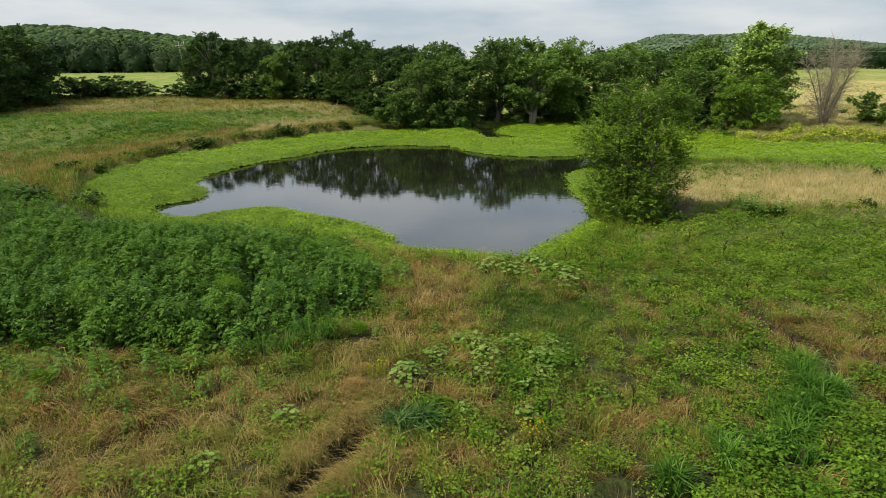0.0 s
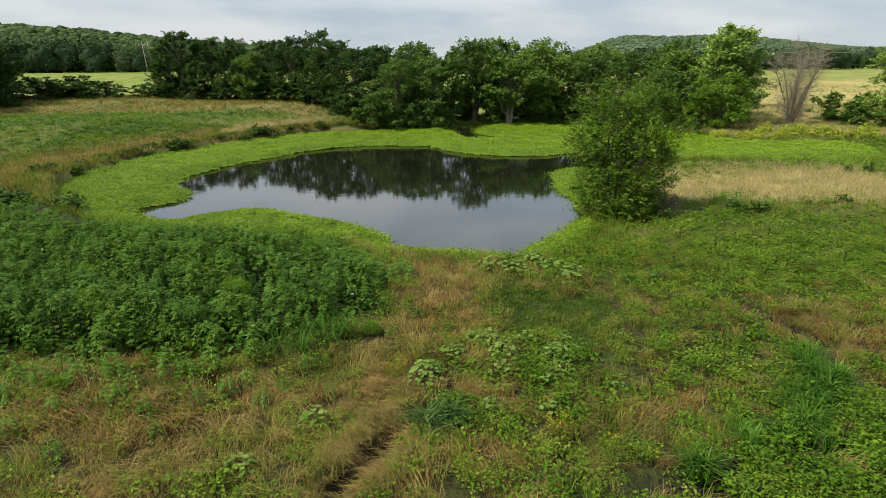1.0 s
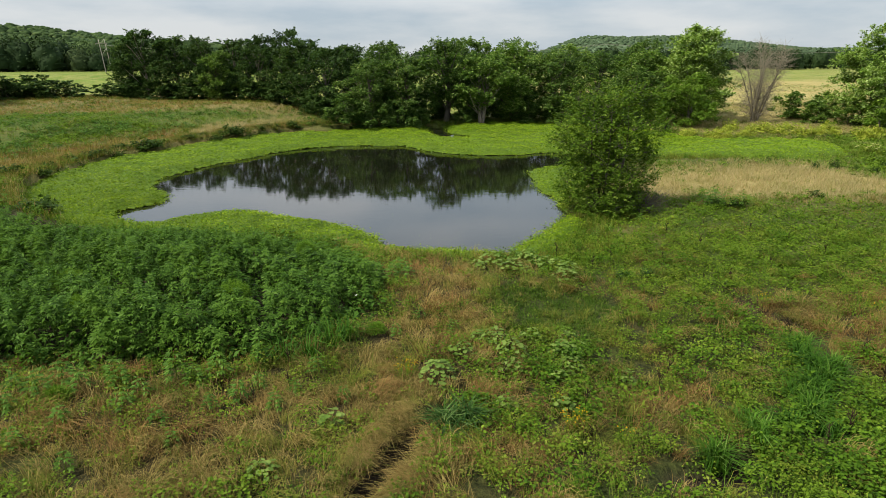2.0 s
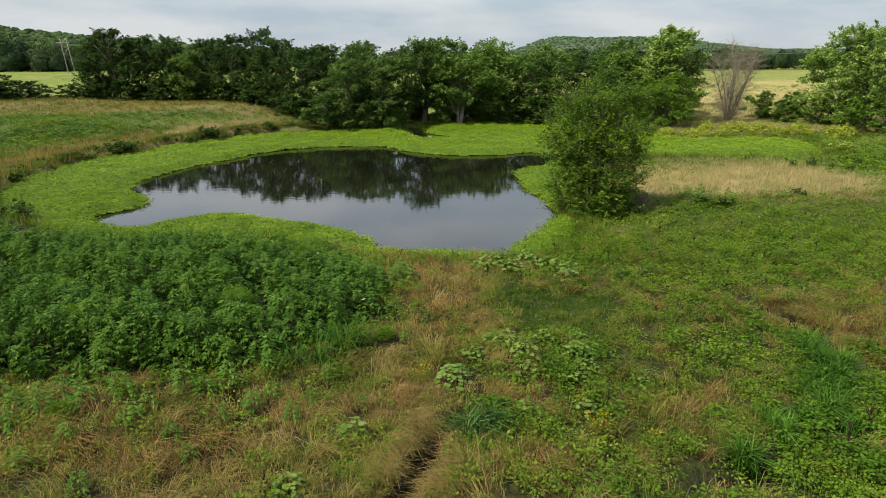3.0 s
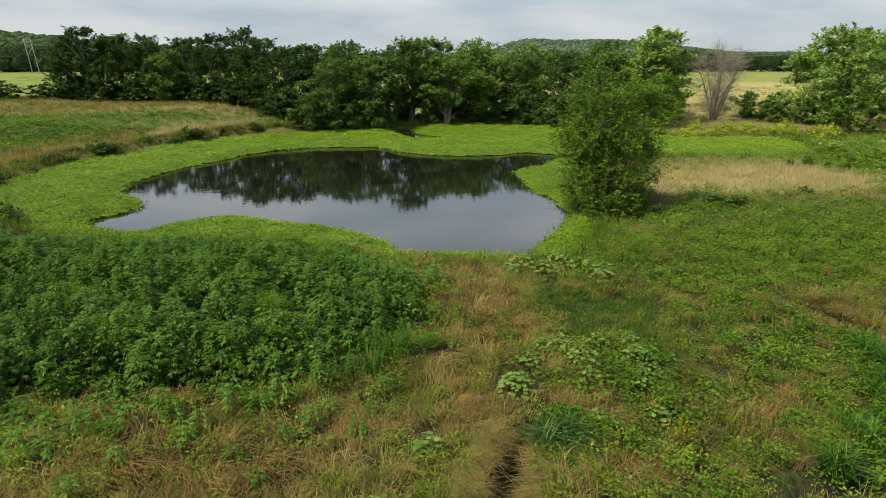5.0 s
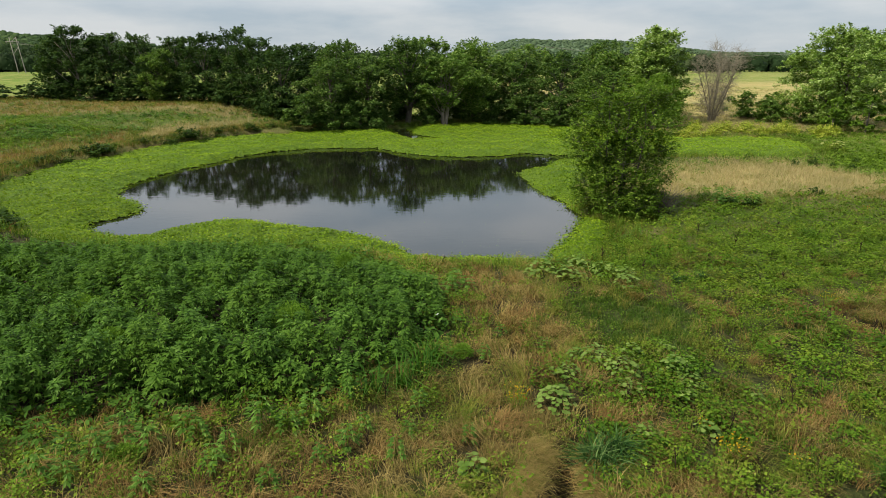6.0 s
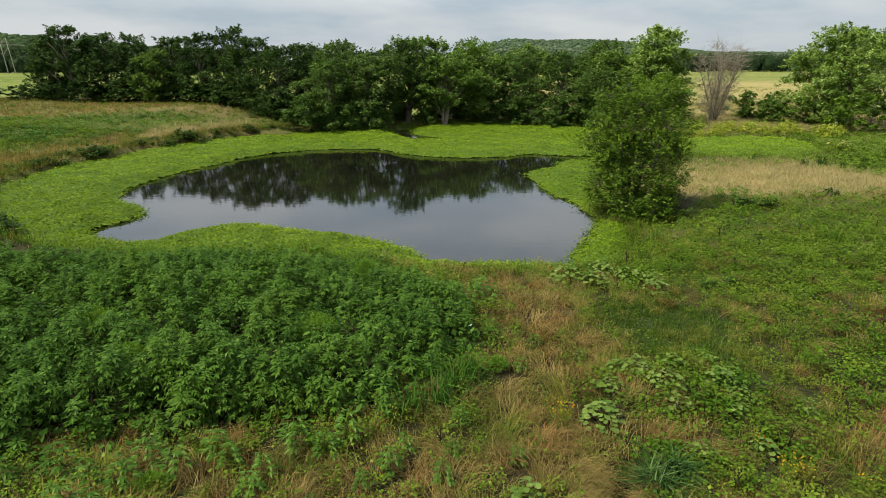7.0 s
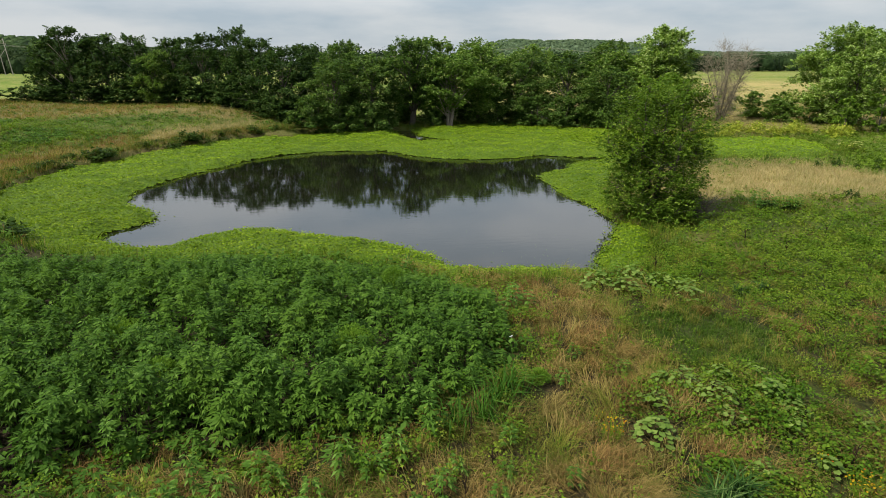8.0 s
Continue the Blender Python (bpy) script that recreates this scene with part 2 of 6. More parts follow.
# ---- plan: the shore, the open water, the ground's height ----
WATER = [(-19.8, 39.0), (-19.1, 40.1), (-18.0, 41.2), (-17.6, 43.2), (-18.2, 44.8), (-20.4, 47.9), (-20.8, 51.5), (-19.8, 54.6),
         (-18.5, 58.0), (-16.6, 60.8), (-14.5, 64.8), (-12.0, 67.6), (-8.0, 69.8), (-2.0, 69.4), (-0.9, 68.0), (0.4, 64.9), (3.8, 62.0),
         (6.8, 60.8), (10.4, 61.0), (13.3, 62.3), (15.4, 60.3), (17.9, 59.3), (16.9, 57.4), (13.6, 56.5), (12.4, 54.2), (8.7, 51.7),
         (8.4, 47.3), (7.9, 43.3), (8.3, 40.6), (8.1, 38.3), (7.9, 36.2), (7.0, 34.5), (5.4, 32.1), (3.8, 30.0), (3.2, 28.8),
         (0.9, 29.4), (-1.6, 29.8), (-2.8, 30.3), (-3.1, 32.3), (-3.8, 33.3), (-5.2, 35.1), (-7.4, 36.3), (-9.2, 37.6), (-11.0, 38.9),
         (-12.8, 39.1), (-14.6, 37.9), (-15.7, 36.4), (-17.1, 36.4), (-18.5, 37.8)]
INLET = [(2.4, 84.0), (2.5, 80.2), (3.6, 75.6), (6.2, 75.2), (8.6, 76.0), (6.6, 77.8), (4.6, 80.5), (4.6, 84.0), (4.4, 88.5), (2.8, 88.5)]
SHORE = [(-29.0, 46.0), (-29.6, 51.0), (-29.5, 56.4), (-28.5, 61.3), (-26.1, 65.4), (-24.4, 70.6), (-21.4, 74.6), (-18.0, 78.7), (-14.5, 82.0),
         (-7.9, 83.3), (-2.3, 85.2), (2.2, 88.5), (8.8, 89.0), (12.4, 91.5), (17.3, 91.2), (21.6, 87.5), (25.0, 83.5), (28.5, 79.0),
         (29.6, 73.5), (30.6, 68.0), (33.6, 65.0), (38.0, 65.6), (41.6, 65.0), (42.6, 62.0), (41.6, 58.4), (40.2, 55.6), (36.4, 54.2), (32.8, 54.4),
         (29.0, 55.2), (20.6, 56.5), (16.4, 52.0), (12.4, 46.0), (9.9, 41.5), (8.8, 39.0), (8.3, 36.2), (8.2, 33.2), (6.6, 29.6), (5.0, 27.6),
         (2.0, 27.0), (-3.0, 27.6), (-5.0, 29.2), (-8.0, 31.4), (-14.0, 31.8), (-20.0, 34.0), (-25.0, 39.0)]
THICKET = [(-34, 16.2), (-14.6, 16.2), (-12.0, 16.6), (-10.0, 16.5), (-8.4, 16.8), (-6.4, 16.6), (-5.3, 17.9), (-3.9, 18.9), (-3.1, 20.5),
           (-3.1, 22.9), (-3.7, 26.5), (-5.0, 28.6), (-8.0, 30.4), (-14.0, 31.0), (-20.0, 33.2), (-25.5, 37.6), (-29.5, 42), (-36, 40)]
GULLY_A = [(-3.6, 9.0), (-3.0, 11.4), (-2.4, 12.3), (-1.9, 13.4), (-1.4, 14.0)]
GULLY_B = [(11.0, 22.6), (11.4, 20.9), (11.9, 19.7), (12.2, 18.9), (11.8, 17.8), (11.6, 16.6), (12.3, 15.8)]
GULLY_C = [(4.0, 11.2), (4.9, 11.3), (5.9, 11.9)]
# ground levels: x, y, z
LEVELS = [(-9.5, 13.8, .70), (-5, 13, .45), (-2, 16.2, .15), (2.4, 13.8, .0), (0.7, 17.8, .3), (5.1, 21, .15), (6.2, 15.3, -.12), (9.7, 17, -.15),
          (12, 19, -.25), (13, 23, -.25), (9.8, 22.6, -.05), (2.4, 23.7, .42), (-1, 22.5, .85), (-4, 19, .6), (-8, 21.5, .75), (-12, 25, .8),
          (9.3, 33.5, .2), (17, 35, .5), (-25.6, 38.5, .9), (-28.5, 47, 1.2)]
LEVELS += [(-29, 55, .8), (-25, 67, .9), (-30, 102, 2.8), (-45, 80, 2.4), (-60, 110, 3.2), (-10, 88, 1.2), (10, 92, .5), (47, 80, .9),
           (40, 50, .3), (57, 89, 1.6), (25, 43, .5), (25, 28, .2), (-30, 0, .6), (0, 0, .2), (30, 0, 0), (-100, 60, 2.6), (100, 60, 1),
           (0, 200, 3.0), (-110, 260, 5.0), (-150, 270, 5.0), (-70, 275, 5.0), (200, 400, 2.4), (0, -200, 0)]


def lattice(ix, iy, seed):
    h = (ix.astype(np.int64) * 374761393 + iy.astype(np.int64) * 668265263 + seed * 1442695041) & 0x7FFFFFFF
    h = ((h ^ (h >> 13)) * 1274126177) & 0x7FFFFFFF
    return ((h ^ (h >> 16)) & 0xFFFFF) / 0xFFFFF


def patchy(x, y, size, seed=0, octaves=3):
    """Smooth noise from 0 to 1 over the plan, with patches of that size."""
    x, y = np.asarray(x, float), np.asarray(y, float)
    total, amp, norm = 0, 1.0, 0
    for o in range(octaves):
        u, v = x / size * 2 ** o + 17.3 * o, y / size * 2 ** o - 9.1 * o
        iu, iv = np.floor(u), np.floor(v)
        fu, fv = u - iu, v - iv
        fu, fv = fu * fu * (3 - 2 * fu), fv * fv * (3 - 2 * fv)
        a, b = lattice(iu, iv, seed + o), lattice(iu + 1, iv, seed + o)
        c, d = lattice(iu, iv + 1, seed + o), lattice(iu + 1, iv + 1, seed + o)
        total = total + amp * ((a * (1 - fu) + b * fu) * (1 - fv) + (c * (1 - fu) + d * fu) * fv)
        norm += amp
        amp *= 0.5
    return total / norm


def line_distance(x, y, pts, closed):
    x, y = np.asarray(x, float), np.asarray(y, float)
    best = np.full(x.shape, 1e9)
    ends = pts[1:] + (pts[:1] if closed else [])
    for (ax, ay), (bx, by) in zip(pts, ends):
        dx, dy = bx - ax, by - ay
        t = np.clip(((x - ax) * dx + (y - ay) * dy) / (dx * dx + dy * dy), 0, 1)
        best = np.minimum(best, np.hypot(x - ax - t * dx, y - ay - t * dy))
    return best


def inside(x, y, pts):
    x, y = np.asarray(x, float), np.asarray(y, float)
    odd = np.zeros(x.shape, bool)
    for (ax, ay), (bx, by) in zip(pts, pts[1:] + pts[:1]):
        if ay != by:
            odd ^= ((ay > y) != (by > y)) & (x < (bx - ax) * (y - ay) / (by - ay) + ax)
    return odd


def depth_in(x, y, pts):
    """Distance to the outline, positive inside."""
    d = line_distance(x, y, pts, True)
    return np.where(inside(x, y, pts), d, -d)


def smooth(v, lo, hi):
    t = np.clip((v - lo) / (hi - lo), 0, 1)
    return t * t * (3 - 2 * t)


def hills(x, y):
    far = np.hypot(x, y)
    left = 46 * np.exp(-((x + 640) / 420) ** 2 - ((y - 850) / 230) ** 2)
    right = 35 * smooth(x, 160, 292) * (1 - 0.42 * smooth(x, 400, 620)) * np.exp(-((y - 940) / 190) ** 2)
    mid = 5 * np.exp(-((x + 60) / 500) ** 2 - ((y - 1000) / 230) ** 2)
    return (left + right + mid) * smooth(far, 380, 620) * (0.9 + 0.2 * patchy(x, y, 160, 5))


def height(x, y):
    x, y = np.asarray(x, float), np.asarray(y, float)
    num, den = 0, 0
    for px, py, pz in LEVELS:
        w = 1 / (((x - px) ** 2 + (y - py) ** 2) + 3.0) ** 1.6
        num, den = num + w * pz, den + w
    h = num / den
    h = h + (patchy(x, y, 2.3, 3) - 0.5) * 0.22 + hills(x, y)
    for g, deep, wide in ((GULLY_A, 0.9, 0.85), (GULLY_B, 0.62, 0.8), (GULLY_C, 0.4, 0.7)):
        h = h - deep * (1 - smooth(line_distance(x, y, g, False), 0.12, wide))
    d = depth_in(x, y, SHORE)
    bank = np.maximum(h, 0.08)
    h = np.where(d > -1.6, h + (bank - h) * smooth(d, -1.6, -0.5), h)
    return h + (-0.7 - h) * smooth(d, -0.25, 1.0)


def straw_weight(x, y):
    """How dry the grass is, 0 to 1."""
    s = 0.36 - 0.14 * smooth(x, 1, 8)
    spots = [(-9, 12, 7, 4, .42), (-3.5, 15, 3, 2.4, .48), (-2.2, 18, 1.0, 2.2, .6), (-0.6, 22.5, 1.4, 2.8, .75), (0.2, 20, 1.3, 2.2, .5), (-1.6, 16.8, 1.6, 1.6, .3),
             (14.0, 19.5, 2.2, 2.6, .65), (12.3, 21.8, 1.2, 1.2, .4), (4.5, 14.2, 1.2, 1.4, .40), (6.5, 18.5, 3.0, 4.0, .16), (6.2, 14.6, 0.9, 1.0, .3), (1.5, 12.0, 2, 1.0, .25), (6.0, 24, 2.4, 1.6, .2),
             (3.2, 20.5, 1.5, 1.6, -.6), (10, 13, 3.5, 4, -.3), (20, 27, 8, 5, -.25), (6.5, 27, 2.5, 2, -.2), (23, 43.5, 9, 6.5, .8), (29.5, 45, 5.5, 7.5, .6), (38, 46, 4, 6, -.35), (46, 55, 7, 7, -.5), (5.6, 11.6, 1.6, 1.0, -.5), (15, 42, 3, 4, .4)]
    for px, py, sx, sy, v in spots:
        s = s + v * np.exp(-((x - px) / sx) ** 2 - ((y - py) / sy) ** 2)
    # the meadow behind the pond: dry along the shore and along the trees, green between
    west = smooth(-x - 0.1 * y, 2, 12) * smooth(y, 40, 52)
    v, off = y - 0.23 * x, -depth_in(x, y, SHORE)
    bands = .50 - .50 * smooth(v, 64, 74) * (1 - smooth(v, 96, 103)) * (1 - smooth(x, -24, -14)) * smooth(off, 5, 9)
    bands = bands + .45 * np.exp(-((off - 4.6) / 4.4) ** 2) + .35 * smooth(v, 97, 103) + .25 * smooth(x, -26, -14)
    s = s * (1 - west) + west * (bands + (patchy(x, y, 9, 13) - 0.5) * 0.35)
    east = smooth(x, 24, 34) * smooth(y, 63, 70)
    s = s * (1 - east) + east * (0.82 - 0.55 * smooth(y + 30 * patchy(x, y, 40, 71), 225, 262) + 0.5 * (patchy(x, y, 14, 73) - 0.5))
    back = smooth(y, 125, 150) * (1 - smooth(x, 10, 40))
    s = s * (1 - back) + back * 0.14
    return np.clip(s + (patchy(x, y, 2.6, 11) - 0.5) * (0.75 - 0.35 * smooth(y, 34, 44)), 0, 1)


# ---- mesh helpers ----
def mesh_from(name, verts, tris, material, smooth_shade=False):
    me = bpy.data.meshes.new(name)
    verts, tris = np.asarray(verts, np.float32), np.asarray(tris, np.int32)
    me.vertices.add(len(verts))
    me.vertices.foreach_set("co", verts.ravel())
    me.loops.add(tris.size)
    me.loops.foreach_set("vertex_index", tris.ravel())
    me.polygons.add(len(tris))
    me.polygons.foreach_set("loop_start", np.arange(len(tris), dtype=np.int32) * tris.shape[1])
    if smooth_shade:
        me.polygons.foreach_set("use_smooth", np.ones(len(tris), bool))
    me.materials.append(material)
    me.update(calc_edges=True)
    return me


def join(pieces):
    """Joins (verts, tris) pairs."""
    vs, fs, base = [], [], 0
    for v, f in pieces:
        vs.append(np.asarray(v, float))
        fs.append(np.asarray(f, int) + base)
        base += len(v)
    return np.concatenate(vs), np.concatenate(fs)


def turns(yaw, pitch=0.0, roll=0.0):
    """Rotation matrices, Rz(yaw) Ry(pitch) Rx(roll), radians."""
    yaw, pitch, roll = np.broadcast_arrays(np.asarray(yaw, float), pitch, roll)
    cy, sy, cp, sp, cr, sr = np.cos(yaw), np.sin(yaw), np.cos(pitch), np.sin(pitch), np.cos(roll), np.sin(roll)
    m = np.empty(yaw.shape + (3, 3))
    m[..., 0, 0], m[..., 0, 1], m[..., 0, 2] = cy * cp, cy * sp * sr - sy * cr, cy * sp * cr + sy * sr
    m[..., 1, 0], m[..., 1, 1], m[..., 1, 2] = sy * cp, sy * sp * sr + cy * cr, sy * sp * cr - cy * sr
    m[..., 2, 0], m[..., 2, 1], m[..., 2, 2] = -sp, cp * sr, cp * cr
    return m


def strew(template, places, matrices, sizes):
    """Copies of a template (verts, tris) at places (n, 3), turned and scaled, as one soup."""
    tv, tf = template
    tv, tf = np.asarray(tv, float), np.asarray(tf, int)
    n, k = len(places), len(tv)
    sizes = np.asarray(sizes, float)
    if sizes.ndim == 1:
        sizes = sizes[:, None] * np.ones(3)
    v = np.einsum("nij,nkj->nki", matrices, tv[None] * sizes[:, None, :]) + places[:, None, :]
    f = tf[None] + (np.arange(n) * k)[:, None, None]
    return v.reshape(-1, 3), f.reshape(-1, 3)


def strew_many(templates, places, rng, smin, smax, lean=0.15):
    """Strews several templates in equal shares, turned at random."""
    pick = rng.integers(0, len(templates), len(places))
    out = []
    for i, t in enumerate(templates):
        p = places[pick == i]
        if len(p):
            n = len(p)
            out.append(strew(t, p, turns(rng.uniform(0, 6.283, n), rng.normal(0, lean, n), rng.normal(0, lean, n)), rng.uniform(smin, smax, n)))
    return join(out)


def tube(points, radii, sides=6):
    """A tapered tube along points."""
    points = [Vector(p) for p in points]
    vs, fs = [], []
    for i, p in enumerate(points):
        d = (points[min(i + 1, len(points) - 1)] - points[max(i - 1, 0)]).normalized()
        u = d.orthogonal().normalized()
        w = d.cross(u)
        for s in range(sides):
            ang = 2 * math.pi * s / sides
            vs.append(p + (u * math.cos(ang) + w * math.sin(ang)) * radii[i])
    for i in range(len(points) - 1):
        for s in range(sides):
            a, b = i * sides + s, i * sides + (s + 1) % sides
            fs += [(a, b, b + sides), (a, b + sides, a + sides)]
    vs.append(points[-1])
    top = len(vs) - 1
    fs += [((len(points) - 1) * sides + s, (len(points) - 1) * sides + (s + 1) % sides, top) for s in range(sides)]
    return np.array([tuple(v) for v in vs]), np.array(fs)


def part(name, mesh, parent, label=""):
    ob = new(name, mesh)
    ob.parent = parent
    return tagged(ob, label)


def thing(name, x, y, z, label, category, group=""):
    ob = new(name)
    ob.matrix_world = pose(x, y, z)
    ob.empty_display_size = 0.3
    return tagged(ob, label, category, group)


def stuff(name, soup, material, label, category):
    ob = new(name, mesh_from(name, *soup, material))
    return tagged(ob, label, category, kind="stuff")


def ground_z(x, y):
    return float(height(np.array([x]), np.array([y]))[0])


# leaf shapes: a diamond folded along its rib, root at 0, tip along x
CHIP = (np.array([(-0.5, 0.02, 0.0), (0.38, 0.42, 0.06), (0.40, -0.40, -0.05)]), np.array([(0, 2, 1)]))
LEAF = (np.array([(0, 0, 0), (0.45, 0.26, 0.05), (1, 0, -0.06), (0.45, -0.26, 0.05)]), np.array([(0, 2, 1), (0, 3, 2)]))
BROAD = (np.array([(0, 0, 0), (0.42, 0.36, 0.06), (1, 0, -0.08), (0.42, -0.36, 0.06)]), np.array([(0, 2, 1), (0, 3, 2)]))
SLIM = (np.array([(0, 0, 0), (0.45, 0.13, 0.03), (1, 0, -0.10), (0.45, -0.13, 0.03)]), np.array([(0, 2, 1), (0, 3, 2)]))
SPRAY = (np.array([(-0.5, 0.1, 0), (0.05, 0.42, 0.1), (0.55, -0.05, -0.08), (-0.1, -0.4, 0.06)]), np.array([(0, 2, 1), (0, 3, 2)]))
ROUND = (np.array([(-0.5, 0, 0), (-0.2, 0.46, 0.03), (0.35, 0.36, 0.0), (0.5, -0.1, 0.04), (0.1, -0.48, 0.02), (-0.36, -0.34, 0.0)]),
         np.array([(0, 2, 1), (0, 3, 2), (0, 4, 3), (0, 5, 4)]))


# ---- ground ----
def graded(lo, hi, near_lo, near_hi, step, grow):
    mid = list(np.arange(near_lo, near_hi + step, step))
    up, s = [mid[-1]], step
    while up[-1] < hi:
        s *= grow
        up.append(up[-1] + s)
    dn, s = [mid[0]], step
    while dn[-1] > lo:
        s *= grow
        dn.append(dn[-1] - s)
    return np.array(dn[:0:-1] + mid + up[1:])


def build_ground():
    xs, ys = graded(-2600, 2600, -16, 16, 0.32, 1.06), graded(-700, 2600, 8, 30, 0.32, 1.06)
    X, Y = np.meshgrid(xs, ys)
    Z = height(X, Y)
    nx, ny = len(xs), len(ys)
    idx = np.arange(nx * ny).reshape(ny, nx)
    quads = np.stack([idx[:-1, :-1], idx[:-1, 1:], idx[1:, 1:], idx[1:, :-1]], -1).reshape(-1, 4)
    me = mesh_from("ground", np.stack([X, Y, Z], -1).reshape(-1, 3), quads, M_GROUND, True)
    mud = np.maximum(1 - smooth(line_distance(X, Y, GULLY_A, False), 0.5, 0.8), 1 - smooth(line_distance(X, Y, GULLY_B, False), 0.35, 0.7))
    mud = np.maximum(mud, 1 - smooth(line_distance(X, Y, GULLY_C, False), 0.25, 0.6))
    # the thicket floor gets most of the same dark tone
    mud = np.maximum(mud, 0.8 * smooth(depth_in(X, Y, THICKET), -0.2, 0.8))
    mud = np.maximum(mud, smooth(depth_in(X, Y, SHORE), 0.5, 1.3))
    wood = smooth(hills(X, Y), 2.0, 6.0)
    # the shade-darkened litter covers the near ground and fades over far fields
    for name, w in (("straw", straw_weight(X, Y)), ("mud", mud), ("wood", wood), ("shaded_litter", 1 - np.maximum(np.maximum(smooth(Y, 116, 128), np.maximum(0.45 * smooth(-X, 20, 25) * smooth(Y, 37, 45), 0.30 * smooth(X, 5, 8) * smooth(Y, 22, 27))), np.maximum(np.where(X > 0, 0.95, 0.45) * smooth(Y, 50, 62), np.exp(-((X - 26) / 14) ** 4 - ((Y - 44) / 7) ** 4))))):
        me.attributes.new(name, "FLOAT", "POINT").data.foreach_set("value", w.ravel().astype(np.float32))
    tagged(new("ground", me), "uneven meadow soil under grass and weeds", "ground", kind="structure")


build_ground()


# ---- pond ----
def build_water():
    bm = bmesh.new()
    face = bm.faces.new([bm.verts.new((x, y, 0)) for x, y in SHORE])
    bmesh.ops.triangulate(bm, faces=[face])
    me = bpy.data.meshes.new("pond_water")
    bm.to_mesh(me)
    bm.free()
    for p in me.polygons:
        if p.normal.z < 0:
            p.flip()
    me.materials.append(M_WATER)
    tagged(new("water", me), "still dark pond water mirroring trees and cloud", "water", kind="structure")


def mat_depth(x, y):
    """How far a place lies inside the floating leaf mat."""
    wob = (patchy(x, y, 1.1, 21) - 0.5) * 1.0
    d = np.minimum(depth_in(x, y, SHORE) + 0.9, -depth_in(x, y, WATER))
    return np.minimum(d, -depth_in(x, y, INLET)) + wob * 0.6


def mat_height(x, y, d):
    return 0.02 + 0.45 * smooth(x, 24, 31) * smooth(d, 0.0, 2.6) + 0.16 * smooth(d, 0.0, 1.4) + 0.52 * patchy(x, y, 1.2, 23) * smooth(d, 0.2, 2.0)


def build_leaf_mat():
    step = 0.4
    xs, ys = np.arange(-31, 70, step), np.arange(26, 93, step)
    X, Y = np.meshgrid(xs, ys)
    D = mat_depth(X, Y)
    Z = mat_height(X, Y, D)
    ny, nx = X.shape
    idx = np.arange(nx * ny).reshape(ny, nx)
    quads = np.stack([idx[:-1, :-1], idx[:-1, 1:], idx[1:, 1:], idx[1:, :-1]], -1).reshape(-1, 4)
    keep = (D.ravel()[quads] > 0.05).all(1)
    me = mesh_from("floating_mat", np.stack([X, Y, Z], -1).reshape(-1, 3), quads[keep], M_MAT, True)
    bm = bmesh.new()
    bm.from_mesh(me)
    bmesh.ops.delete(bm, geom=[v for v in bm.verts if not v.link_faces], context="VERTS")
    bm.to_mesh(me)
    bm.free()
    tagged(new("floating_mat", me), "bright green mat of water primrose floating on the pond", "water plants", kind="stuff")
    rng = np.random.default_rng(4)
    ripe, young = [], []
    for (x0, x1, y0, y1, per, size) in ((-31, 12, 26, 46, 130, 0.105), (-31, 20, 46, 62, 72, 0.14), (-31, 30, 62, 92, 52, 0.165), (20, 70, 48, 76, 50, 0.165)):
        n = int((x1 - x0) * (y1 - y0) * per)
        x, y = rng.uniform(x0, x1, n), rng.uniform(y0, y1, n)
        d = mat_depth(x, y)
        ok = d > 0.12 - 0.55 * rng.uniform(0, 1, n) ** 5
        x, y, d = x[ok], y[ok], d[ok]
        z = mat_height(x, y, np.maximum(d, 0)) + rng.uniform(0, 0.13, len(x)) + 0.01
        # leaf tone also carries sun on the right arm, shade beside the tree
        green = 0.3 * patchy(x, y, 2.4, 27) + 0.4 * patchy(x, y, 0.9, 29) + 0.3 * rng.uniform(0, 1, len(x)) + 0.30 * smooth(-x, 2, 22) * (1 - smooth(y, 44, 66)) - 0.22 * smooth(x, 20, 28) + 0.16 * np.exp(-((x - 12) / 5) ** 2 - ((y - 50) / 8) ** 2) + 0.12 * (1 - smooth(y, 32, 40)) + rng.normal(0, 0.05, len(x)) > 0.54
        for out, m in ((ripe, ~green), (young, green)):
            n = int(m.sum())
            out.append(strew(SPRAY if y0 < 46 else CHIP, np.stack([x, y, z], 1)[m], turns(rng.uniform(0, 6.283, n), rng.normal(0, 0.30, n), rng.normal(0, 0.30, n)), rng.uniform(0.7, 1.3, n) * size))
    n = 26000
    x, y = rng.uniform(-22, 14, n), rng.uniform(28, 62, n)
    d = mat_depth(x, y)
    drift = (d < 0) & (d > -1.1) & (rng.uniform(0, 1, n) < 0.10 * np.exp(d * 3.2)) & (patchy(x, y, 1.8, 33) > 0.42)
    x, y = x[drift], y[drift]
    n = len(x)
    stuff("drifting_leaves", strew(SPRAY, np.stack([x, y, np.full(n, 0.012)], 1), turns(rng.uniform(0, 6.283, n), rng.normal(0, 0.06, n), rng.normal(0, 0.06, n)), rng.uniform(0.06, 0.16, n)), M_SHRUB, "loose dark leaves drifting beside the floating mat", "water plants")
    stuff("floating_leaves", join(ripe), M_PAD, "small rounded yellow-green leaves packed over the pond edge", "water plants")
    stuff("young_floating_leaves", join(young), M_PAD_GREEN, "deeper green young leaves in the floating mat, some standing for shade", "water plants")


build_water()
build_leaf_mat()


